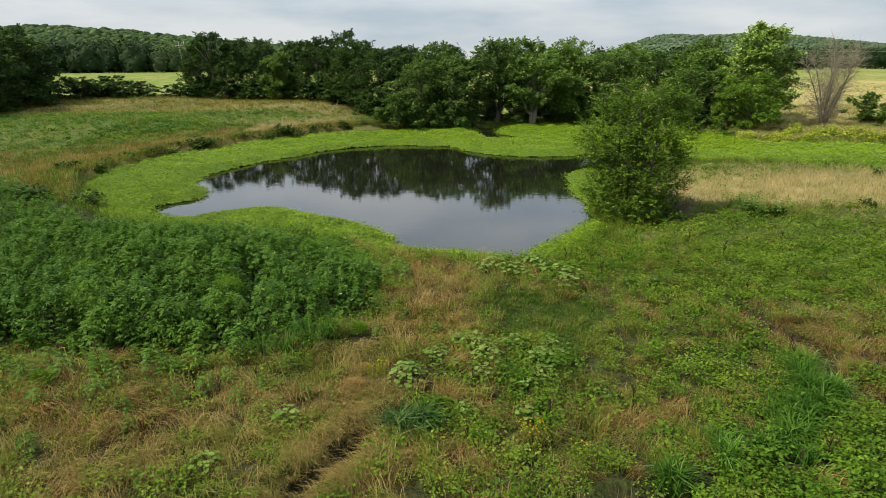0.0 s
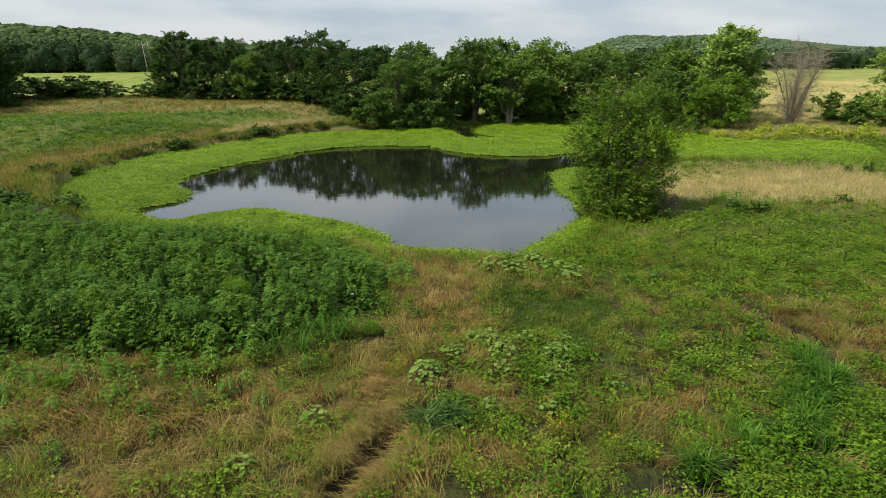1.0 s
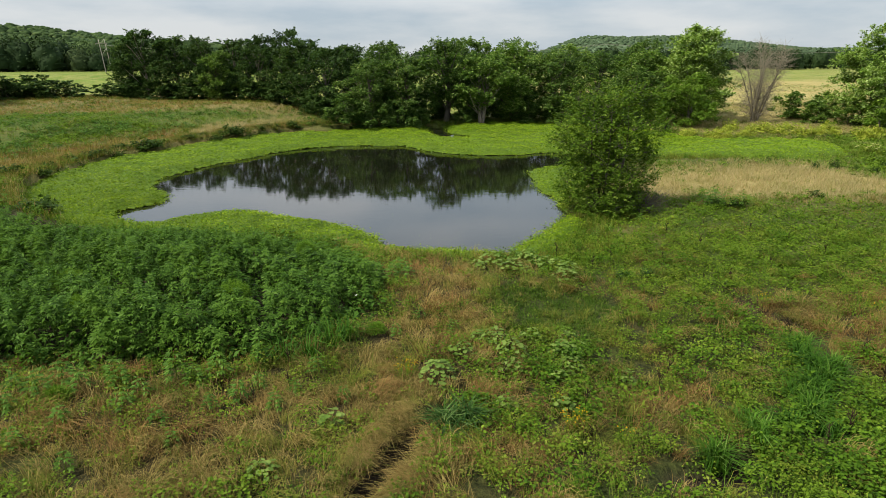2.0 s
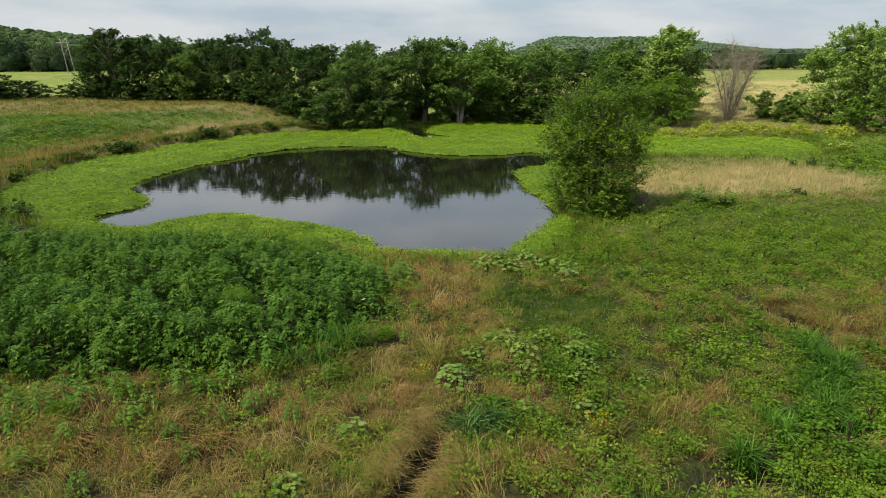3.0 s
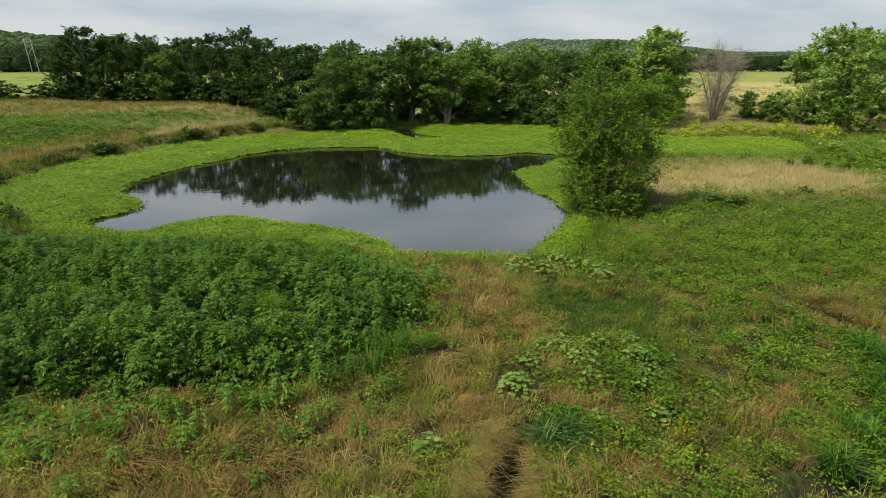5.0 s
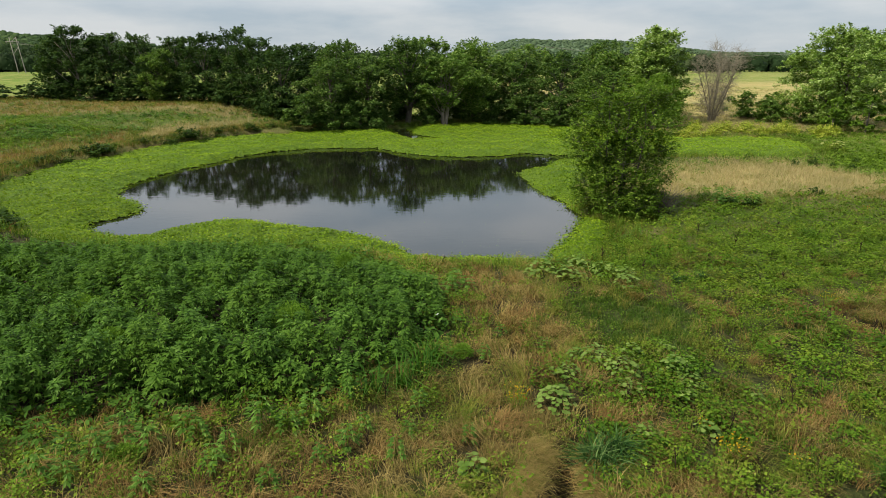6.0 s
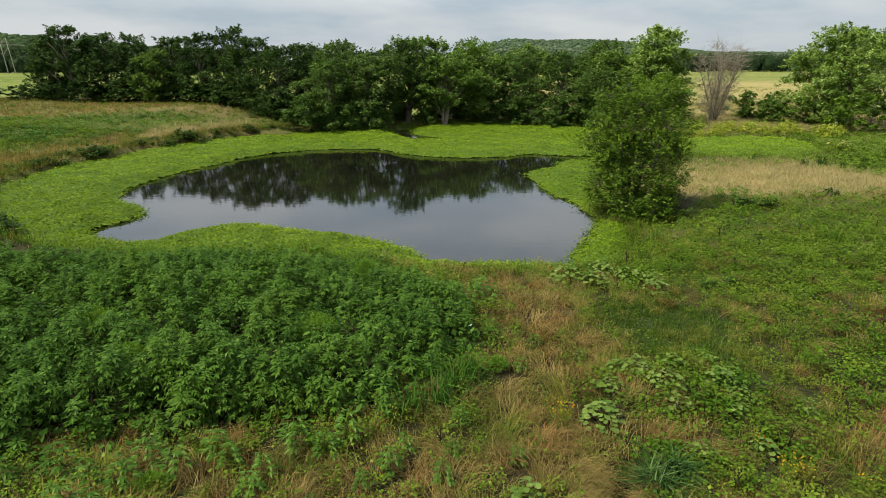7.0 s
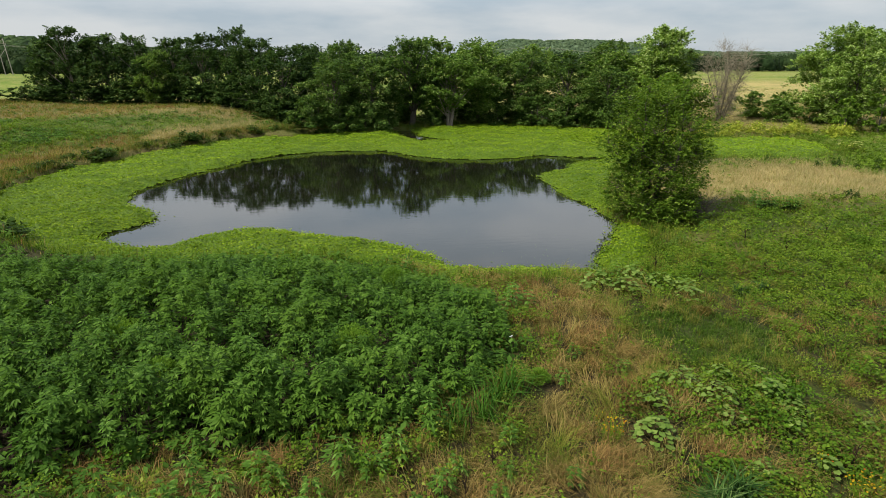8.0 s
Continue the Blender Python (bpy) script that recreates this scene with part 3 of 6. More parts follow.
# ---- trees ----
def bend(p, q, sag, rng, steps=4):
    """Points from p to q, bowed."""
    p, q = Vector(p), Vector(q)
    side = Vector((rng.normal(0, sag), rng.normal(0, sag), abs(rng.normal(0, sag))))
    return [p.lerp(q, i / steps) + side * math.sin(math.pi * i / steps) for i in range(steps + 1)]


def lobed_crown(rng, tall, wide, low, lobes, clumps, leaves, leaf, size, slender=1.0, lobe_size=0.34):
    """Lobes of clumps of leaves in an uneven crown. Returns leaf places, matrices, sizes and lobe centres."""
    centres, radii = [], []
    for i in range(lobes):
        u = (i + 0.5) / lobes
        u = u ** 0.9
        z = low + (tall - low) * 0.92 * u
        wideness = min(1.0, 0.62 + 1.6 * u) * math.sqrt(max(0.04, 1 - max(0.0, (u - 0.42) / 0.60) ** 2))
        r = wide * 0.78 * wideness * slender * (rng.uniform(0.75, 1.05) if i % 4 else rng.uniform(0.1, 0.4))
        ang = i * 2.399 + rng.uniform(-0.6, 0.6)
        centres.append((math.cos(ang) * r, math.sin(ang) * r, z))
        radii.append(wide * lobe_size * rng.uniform(0.65, 1.25) * (1.0 - 0.3 * u))
    centres = np.array(centres)
    share = np.array(radii) ** 2
    share = np.maximum(3, (clumps * share / share.sum()).astype(int))
    cl, axes = [], []
    for c, rad, per in zip(centres, radii, share):
        d = rng.normal(size=(per, 3))
        d /= np.linalg.norm(d, axis=1)[:, None]
        d[:, 2] = np.where(d[:, 2] < -0.3, -d[:, 2] * 0.7, d[:, 2])
        cl.append(c + d * rad * rng.uniform(0.5, 1.1, (per, 1)) * np.array([1, 1, 0.85]))
        out = np.array([c[0], c[1], 0]) / (math.hypot(c[0], c[1]) + 0.3)
        axes.append(d * 0.6 + out * 0.45 + np.array([0, 0, 0.45]) + rng.normal(0, 0.22, (per, 3)))
    cl, axes = np.concatenate(cl), np.concatenate(axes)
    axes /= np.linalg.norm(axes, axis=1)[:, None]
    n = len(cl) * leaves
    # each clump is a shoot: leaves along an axis that points out and up, narrowing to its tip
    spread = min(0.34, wide * 0.075)
    along = rng.uniform(-0.3, 1.0, n) * np.repeat(rng.uniform(0.7, 2.6, len(cl)), leaves) * spread
    narrow = np.clip(1.15 - 0.45 * along / spread, 0.35, 1.2)
    places = np.repeat(cl, leaves, 0) + np.repeat(axes, leaves, 0) * along[:, None] + rng.normal(size=(n, 3)) * (spread * 0.62 * narrow)[:, None] * np.array([1, 1, 0.7])
    places[:, 2] = np.maximum(places[:, 2], 0.1 + 0.3 * rng.uniform(0, 1, n))
    out = np.arctan2(places[:, 1], places[:, 0]) + rng.normal(0, 0.9, n)
    mats = turns(out, rng.normal(0.25, 0.4, n), rng.normal(0, 0.5, n))
    return places, mats, rng.uniform(0.6, 1.4, n) * size, centres


def make_tree(name, seed, tall, wide, low, lobes, clumps, leaves, leaf, size, leaf_mat, bark_mat, stems=1, lobe_size=0.34, slender=1.0, trunk_r=None):
    """Meshes of a tree: (trunk, crown), root at the origin."""
    rng = np.random.default_rng(seed)
    places, mats, sizes, centres = lobed_crown(rng, tall, wide, low, lobes, clumps, leaves, leaf, size, slender, lobe_size)
    # larger sprays fill the inside of the crown
    n = len(centres) * 30
    core = np.repeat(centres, 30, 0) * (0.58, 0.58, 0.86) + rng.normal(0, wide * 0.09, (n, 3))
    core[:, 2] = np.maximum(core[:, 2], 0.5)
    inner = strew(SPRAY, core, turns(rng.uniform(0, 6.283, n), rng.normal(0.6, 0.6, n), rng.normal(0, 0.8, n)), rng.uniform(0.045, 0.075, n) * wide)
    crown = mesh_from(name + "_crown", *join([strew(leaf, places, mats, sizes), inner]), leaf_mat)
    r = trunk_r or tall * 0.018
    pieces = []
    for s in range(stems):
        ang = s * 2.1 + rng.uniform(0, 1)
        foot = (0.25 * s * math.cos(ang), 0.25 * s * math.sin(ang), -0.25)
        head = (wide * 0.18 * math.cos(ang) * (stems > 1) + rng.normal(0, 0.2), wide * 0.18 * math.sin(ang) * (stems > 1) + rng.normal(0, 0.2), tall * 0.78)
        line = bend(foot, head, tall * 0.03, rng, 6)
        rr = r / math.sqrt(stems)
        pieces.append(tube(line, [rr * (1.25 - 0.17 * i) for i in range(7)], 8))
        for c in centres[s::stems]:
            k = min(5, max(1, int(c[2] / tall * 6 - 1)))
            pieces.append(tube(bend(line[k], c, wide * 0.05, rng), [rr * 0.42 * (1 - 0.2 * i) for i in range(5)], 4))
    trunk = mesh_from(name + "_trunk", *join(pieces), bark_mat, True)
    return trunk, crown


KINDS = {}
for i in range(4):
    KINDS["oak%d" % i] = make_tree("oak", 20 + i, 12, 5.0, 0.4, 34, 520, 34, CHIP, 0.27, M_OAK, M_BARK)
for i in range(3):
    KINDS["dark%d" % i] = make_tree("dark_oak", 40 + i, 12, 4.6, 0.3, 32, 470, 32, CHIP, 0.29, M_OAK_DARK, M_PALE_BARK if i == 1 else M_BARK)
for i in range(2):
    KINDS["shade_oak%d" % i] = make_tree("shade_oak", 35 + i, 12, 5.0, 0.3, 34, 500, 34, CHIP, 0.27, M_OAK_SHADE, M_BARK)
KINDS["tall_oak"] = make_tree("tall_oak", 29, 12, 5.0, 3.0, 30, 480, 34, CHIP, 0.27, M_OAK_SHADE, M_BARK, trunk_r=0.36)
KINDS["field_bush"] = make_tree("field_bush", 77, 4, 2.6, -0.3, 18, 240, 24, CHIP, 0.25, M_OAK, M_BARK, 3)
KINDS["open_oak"] = make_tree("open_oak", 27, 12, 5.0, 3.4, 28, 430, 34, CHIP, 0.28, M_OAK, M_PALE_BARK, 2, trunk_r=0.34)
KINDS["poplar"] = make_tree("poplar", 51, 12.5, 4.4, 1.0, 36, 840, 44, CHIP, 0.23, M_POPLAR, M_BARK, 2)
KINDS["wide_poplar"] = make_tree("wide_poplar", 53, 13, 6.6, 0.5, 50, 1250, 50, CHIP, 0.23, M_POPLAR, M_BARK, 3)
KINDS["locust"] = make_tree("locust", 61, 7.2, 4.0, 0.3, 18, 380, 22, SLIM, 0.42, M_LOCUST, M_BARK, 2)
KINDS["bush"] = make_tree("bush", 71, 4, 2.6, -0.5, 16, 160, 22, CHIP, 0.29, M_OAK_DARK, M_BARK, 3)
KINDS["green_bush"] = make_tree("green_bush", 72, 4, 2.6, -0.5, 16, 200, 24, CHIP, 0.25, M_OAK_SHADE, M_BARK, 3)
KINDS["sapling"] = make_tree("sapling", 75, 4, 1.5, 0.3, 10, 130, 16, SPRAY, 0.24, M_LOCUST, M_BARK, 1)


def plant_tree(kind, x, y, tall, wide, label, group, name="tree", sink=0.0, category="tree"):
    """A tree of that kind, scaled to its height and radius."""
    trunk, crown = KINDS[kind]
    if kind not in SIZES:
        co = np.empty(len(crown.vertices) * 3, np.float32)
        crown.vertices.foreach_get("co", co)
        co = co.reshape(-1, 3)
        SIZES[kind] = (float(np.quantile(co[:, 2], 0.999)), float(np.quantile(np.hypot(co[:, 0], co[:, 1]), 0.98)))
    top, rad = SIZES[kind]
    root = thing(name, 0, 0, 0, label, category, group)
    part("trunk", trunk, root)
    part("crown", crown, root)
    turn = TREE_RNG.uniform(0, 360)
    root.matrix_world = pose(x, y, ground_z(x, y) - sink, 0, 0, turn) @ Matrix.Diagonal((wide / rad, wide / rad, tall / top, 1))
    return root


SIZES = {}
TREE_RNG = random.Random(7)
BANK = "trees on the far bank of the pond"
for kind, x, y, tall, wide in (("shade_oak0", -5.5, 86.5, 8.0, 4.2), ("shade_oak1", -0.5, 88.5, 9.0, 4.6), ("tall_oak", 5.2, 91.6, 11.4, 5.2), ("open_oak", 10.2, 89.8, 9.6, 5.0),
                               ("oak0", 15.0, 93.0, 10.6, 5.2), ("shade_oak1", 21.0, 92.5, 9.6, 4.8), ("shade_oak0", 26.5, 88.0, 9.4, 4.6), ("shade_oak0", -4.0, 95.5, 10.6, 4.8),
                               ("oak0", 9.5, 100.0, 11.8, 5.4), ("oak1", 17.0, 101.0, 11.6, 5.2), ("oak3", 25.0, 99.0, 10.6, 5.4)):
    plant_tree(kind, x, y, tall, wide, "dense green broadleaf tree on the far pond bank", BANK)
for kind, x, y, tall, wide in (("oak0", 31.0, 84.0, 9.4, 4.6), ("shade_oak0", 33.0, 90.0, 10.8, 5.2), ("shade_oak1", 28.5, 80.0, 7.4, 3.8), ("oak1", 39.5, 90.0, 9.5, 4.6)):
    plant_tree(kind, x, y, tall, wide, "dark green broadleaf tree beside the cottonwood", "trees round the cottonwood")
plant_tree("poplar", 37.6, 82.5, 12.2, 5.4, "tall light green cottonwood, its pale leaves partly coloured as sunlit", "cottonwoods")
plant_tree("locust", 34.0, 76.5, 6.6, 4.0, "feathery bright green locust below the cottonwood", "")
LINE = "trees along the meadow edge"
for kind, x, y, tall, wide in (("dark0", -11.5, 94.0, 9.6, 4.2), ("dark1", -15.5, 100.5, 10.4, 4.4), ("dark2", -19.0, 106.5, 11.6, 4.6), ("dark0", -24.0, 110.0, 10.4, 4.4),
                               ("dark1", -29.0, 113.5, 10.0, 4.6), ("dark2", -34.5, 114.0, 10.4, 4.8), ("dark0", -40.0, 116.5, 10.6, 4.8), ("dark1", -45.0, 116.0, 11.4, 4.8),
                               ("dark2", -48.6, 118.0, 9.8, 3.8), ("oak3", -31.2, 110.8, 8.0, 3.8), ("dark1", -9.0, 101.0, 10.0, 4.6), ("dark2", -3.0, 104.0, 10.6, 4.8)):
    plant_tree(kind, x, y, tall, wide, "dark green oak in the row along the meadow", LINE)
for kind, x, y, tall, wide in (("dark0", -69.0, 98.0, 10.6, 5.4), ("dark1", -68.0, 90.0, 11.0, 5.6), ("dark2", -72.0, 103.0, 12.0, 5.6), ("dark0", -78.0, 96.0, 12.5, 6.0),
                               ("dark1", -70.0, 82.0, 10.5, 5.4), ("dark2", -69.8, 104.5, 9.8, 4.2)):
    plant_tree(kind, x, y, tall, wide, "broad dark oak at the meadow corner", LINE)
for x, y, tall, wide in ((-57.5, 113.5, 2.9, 3.6), (-62.0, 112.0, 3.9, 4.2), (-52.0, 115.5, 2.4, 2.6), (-67.0, 109.5, 3.8, 4.2), (-59.5, 111.0, 3.0, 3.4), (-64.5, 108.5, 3.4, 3.6)):
    plant_tree("bush", x, y, tall, wide, "low dark bush in the hedge gap", "bushes in the hedge gap", "bush", category="bush")
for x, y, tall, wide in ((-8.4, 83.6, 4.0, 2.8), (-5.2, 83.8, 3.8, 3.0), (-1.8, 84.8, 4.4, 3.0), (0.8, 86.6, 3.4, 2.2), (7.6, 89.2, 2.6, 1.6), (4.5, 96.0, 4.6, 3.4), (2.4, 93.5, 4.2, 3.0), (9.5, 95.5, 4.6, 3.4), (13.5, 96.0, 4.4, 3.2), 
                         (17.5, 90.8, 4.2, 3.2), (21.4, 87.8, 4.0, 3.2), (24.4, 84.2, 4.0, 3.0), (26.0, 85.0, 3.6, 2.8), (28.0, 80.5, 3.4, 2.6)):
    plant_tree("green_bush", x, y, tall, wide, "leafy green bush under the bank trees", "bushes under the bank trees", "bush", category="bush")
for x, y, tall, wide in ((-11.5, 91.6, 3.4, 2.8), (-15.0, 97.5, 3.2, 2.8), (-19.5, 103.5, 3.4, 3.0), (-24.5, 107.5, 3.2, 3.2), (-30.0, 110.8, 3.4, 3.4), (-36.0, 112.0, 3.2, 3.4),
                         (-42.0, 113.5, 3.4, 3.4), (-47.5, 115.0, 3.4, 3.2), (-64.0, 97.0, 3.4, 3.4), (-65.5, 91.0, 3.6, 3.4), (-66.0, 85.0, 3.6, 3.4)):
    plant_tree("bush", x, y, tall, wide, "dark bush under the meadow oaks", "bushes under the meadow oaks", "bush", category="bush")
plant_tree("wide_poplar", 57.5, 73.5, 11.8, 6.6, "broad light green cottonwood, its pale leaves partly coloured as sunlit", "cottonwoods")
plant_tree("oak2", 70.0, 84.0, 12.4, 5.4, "green broadleaf tree behind the broad cottonwood", "")
for x, y, tall, wide in ((52.0, 84.0, 3.6, 2.6), (55.5, 82.0, 3.4, 2.6), (51.5, 77.0, 3.0, 2.4), (54.0, 74.0, 3.0, 2.4)):
    plant_tree("field_bush", x, y, tall, wide, "rounded green bush at the field edge", "bushes below the cottonwood", "bush", category="bush")
for x, y, tall, wide in ((51.5, 66.5, 4.2, 1.6), (55.0, 65.5, 4.4, 1.9), (53.0, 68.5, 3.4, 1.6), (29.5, 72.5, 3.0, 1.3)):
    plant_tree("sapling", x, y, tall, wide, "bright green sapling at the water's edge", "saplings at the pond's arm", "sapling", category="sapling")


def build_small_tree():
    """The bushy young tree on the near bank: several rising stems, leafy to the ground."""
    rng = np.random.default_rng(90)
    cx, cy = 10.3, 36.5
    root = thing("young_tree", cx, cy, ground_z(cx, cy), "bushy young green tree, leafy to the ground, on the pond bank", "tree")
    # leaf masses: x, y, z, radius
    masses = [(0.9, 0.2, 6.3, 1.2), (-0.1, -0.3, 6.1, 1.05), (-1.4, 0.1, 5.6, 1.15), (-2.5, -0.4, 4.9, 0.85), (2.2, 0.3, 5.9, 1.05), (2.8, -0.2, 4.8, 0.8),
              (0.4, 0.9, 5.2, 1.2), (-0.9, -1.3, 4.8, 0.8), (1.1, -1.4, 4.9, 0.95), (-2.1, 0.4, 3.5, 1.0), (2.1, -0.6, 3.5, 1.05), (-0.7, -1.7, 3.0, 0.7),
              (0.9, 1.1, 3.4, 1.2), (-1.5, -1.1, 2.2, 1.05), (0.9, -1.6, 2.0, 1.0), (1.9, 0.2, 1.9, 1.0), (-0.6, 0.9, 2.0, 1.2), (0.0, -1.4, 0.9, 0.9),
              (2.7, 0.4, 2.9, 0.7), (-2.9, 0.0, 4.2, 0.6), (1.6, 0.0, 6.9, 0.6), (-0.6, 0.2, 6.9, 0.5), (-1.4, -0.9, 0.9, 0.9), (1.4, -1.0, 0.9, 0.9),
              (-2.2, 0.0, 1.7, 0.8), (0.2, 0.1, 1.4, 1.0), (-1.7, 0.3, 6.5, 0.5), (2.6, 0.1, 6.5, 0.5), (-2.0, -1.0, 3.9, 0.7), (0.0, 0.1, 3.3, 1.15), (0.3, 0.3, 4.3, 1.2),
              (-0.6, 0.2, 2.6, 1.1), (0.9, 0.0, 2.8, 1.0), (-1.0, 0.3, 4.2, 1.0), (1.5, -0.5, 4.3, 0.9), (-1.5, -0.4, 2.9, 0.8), (0.4, -1.7, 3.9, 0.7),
              (2.1, -0.2, 0.9, 0.7), (-2.1, -0.3, 0.8, 0.6), (2.5, -0.3, 1.8, 0.6), (0.1, -2.1, 1.6, 0.8), (0.1, -2.3, 0.6, 0.8), (-1.2, -1.9, 0.6, 0.75), (1.3, -2.0, 0.6, 0.75)]
    for s in range(6):
        ang = s * 1.047 + 0.3
        foot = (0.28 * math.cos(ang), 0.28 * math.sin(ang), -0.25)
        head = (1.1 * math.cos(ang) + 0.2, 0.9 * math.sin(ang), 5.6 + rng.uniform(-0.6, 0.8))
        line = bend(foot, head, 0.25, rng, 7)
        stem = part("stem", mesh_from("young_stem", *tube(line, [0.085 * (1.15 - 0.15 * i) for i in range(8)], 7), M_BARK, True), root)
        wood = []
        for m in masses[s::6]:
            k = min(6, max(1, int(m[2])))
            tip = (m[0], m[1], m[2])
            arm = bend(line[k], tip, 0.15, rng)
            wood.append(tube(arm, [0.032 * (1 - 0.2 * i) for i in range(5)], 5))
            for j in range(9):
                d = rng.normal(size=3)
                d[2] = abs(d[2]) + 0.3
                d = d / np.linalg.norm(d) * m[3] * rng.uniform(0.7, 1.15)
                twig = bend(tip, tuple(np.array(tip) + d), 0.12, rng, 3)
                wood.append(tube(twig, [0.012, 0.009, 0.006, 0.003], 4))
        tagged(part("branch", mesh_from("young_branch", *join(wood), M_BARK, True), stem), kind="stuff")
    places, mats, sizes = [], [], []
    for mx, my, mz, r in masses:
        r *= 0.82
        shoots = int((108 if mz > 2.5 else 130) * r * r)
        d = rng.normal(size=(shoots, 3))
        d /= np.linalg.norm(d, axis=1)[:, None]
        start = np.array([mx, my, mz]) + d * r * rng.uniform(0.3, 1.0, (shoots, 1))
        way = d * 0.55 + np.array([mx * 0.12, my * 0.12, 0.45]) + rng.normal(0, 0.25, (shoots, 3))
        way /= np.linalg.norm(way, axis=1)[:, None]
        # leaves in two ranks along each shoot
        k = 14
        t = (np.arange(k) + rng.uniform(0, 0.6, (shoots, k))) / k * rng.uniform(0.35, 0.8 + 0.45 * (mz > 4.5), (shoots, 1))
        p = start[:, None] + way[:, None] * t[..., None] + rng.normal(0, 0.03, (shoots, k, 3))
        places.append(p.reshape(-1, 3))
        n = shoots * k
        side = np.tile(np.where(np.arange(k) % 2 == 0, 1.0, -1.0), shoots)
        yaw = np.repeat(np.arctan2(way[:, 1], way[:, 0]), k) + side * 0.9 + rng.normal(0, 0.4, n)
        mats.append(turns(yaw, rng.normal(0.05, 0.35, n), rng.normal(0, 0.35, n)))
        sizes.append(rng.uniform(0.10, 0.18, n))
    places = np.concatenate(places)
    places[:, 2] = np.maximum(places[:, 2], 0.12)
    part("crown", mesh_from("young_tree_crown", *strew(BROAD, places, np.concatenate(mats), np.concatenate(sizes)), M_WILLOW), root)


build_small_tree()


def build_dead_tree():
    """The bleached bare tree at the field's edge."""
    rng = np.random.default_rng(33)
    x, y = 45.0, 80.5
    root = thing("dead_tree", x, y, ground_z(x, y), "bare bleached dead tree with fine grey twigs", "dead tree")
    limbs, twigs = {i: [] for i in range(9)}, {i: [] for i in range(9)}
    for s in limbs:
        ang = s * 0.7 + rng.uniform(-0.2, 0.2)
        r = rng.uniform(0.9, 3.8)
        head = (r * math.cos(ang) + 0.5, r * math.sin(ang) * 0.8, rng.uniform(9.2, 10.8) - 0.6 * r)
        line = bend((0.1 * s - 0.4, 0.12 * math.sin(s), -0.3), head, 0.5, rng, 9)
        limbs[s].append(tube(line, [0.115 * (1.05 - 0.10 * i) for i in range(10)], 6))
        for k in range(1, 10):
            for j in range(6):
                d = Vector((rng.normal(0, 1), rng.normal(0, 1), rng.uniform(-0.1, 1.4))).normalized()
                br = bend(line[k], Vector(line[k]) + d * rng.uniform(0.9, 2.4) * (1.15 - 0.07 * k), 0.2, rng, 4)
                twigs[s].append(tube(br, [0.022 * (1 - 0.2 * i) + 0.003 for i in range(5)], 3))
                for h in range(6):
                    b0 = br[1 + h % 4]
                    d2 = (d + Vector((rng.normal(0, .7), rng.normal(0, .7), rng.normal(0.1, .5)))).normalized()
                    twigs[s].append(tube(bend(b0, b0 + d2 * rng.uniform(0.5, 1.6), 0.1, rng, 2), [0.011, 0.008, 0.005], 3))
    for s in limbs:
        limb = part("limb", mesh_from("dead_limb", *join(limbs[s]), M_DEAD, True), root)
        tagged(part("twig_spray", mesh_from("dead_twigs", *join(twigs[s]), M_DEAD, True), limb, "fine bare grey twigs"), kind="stuff")


build_dead_tree()


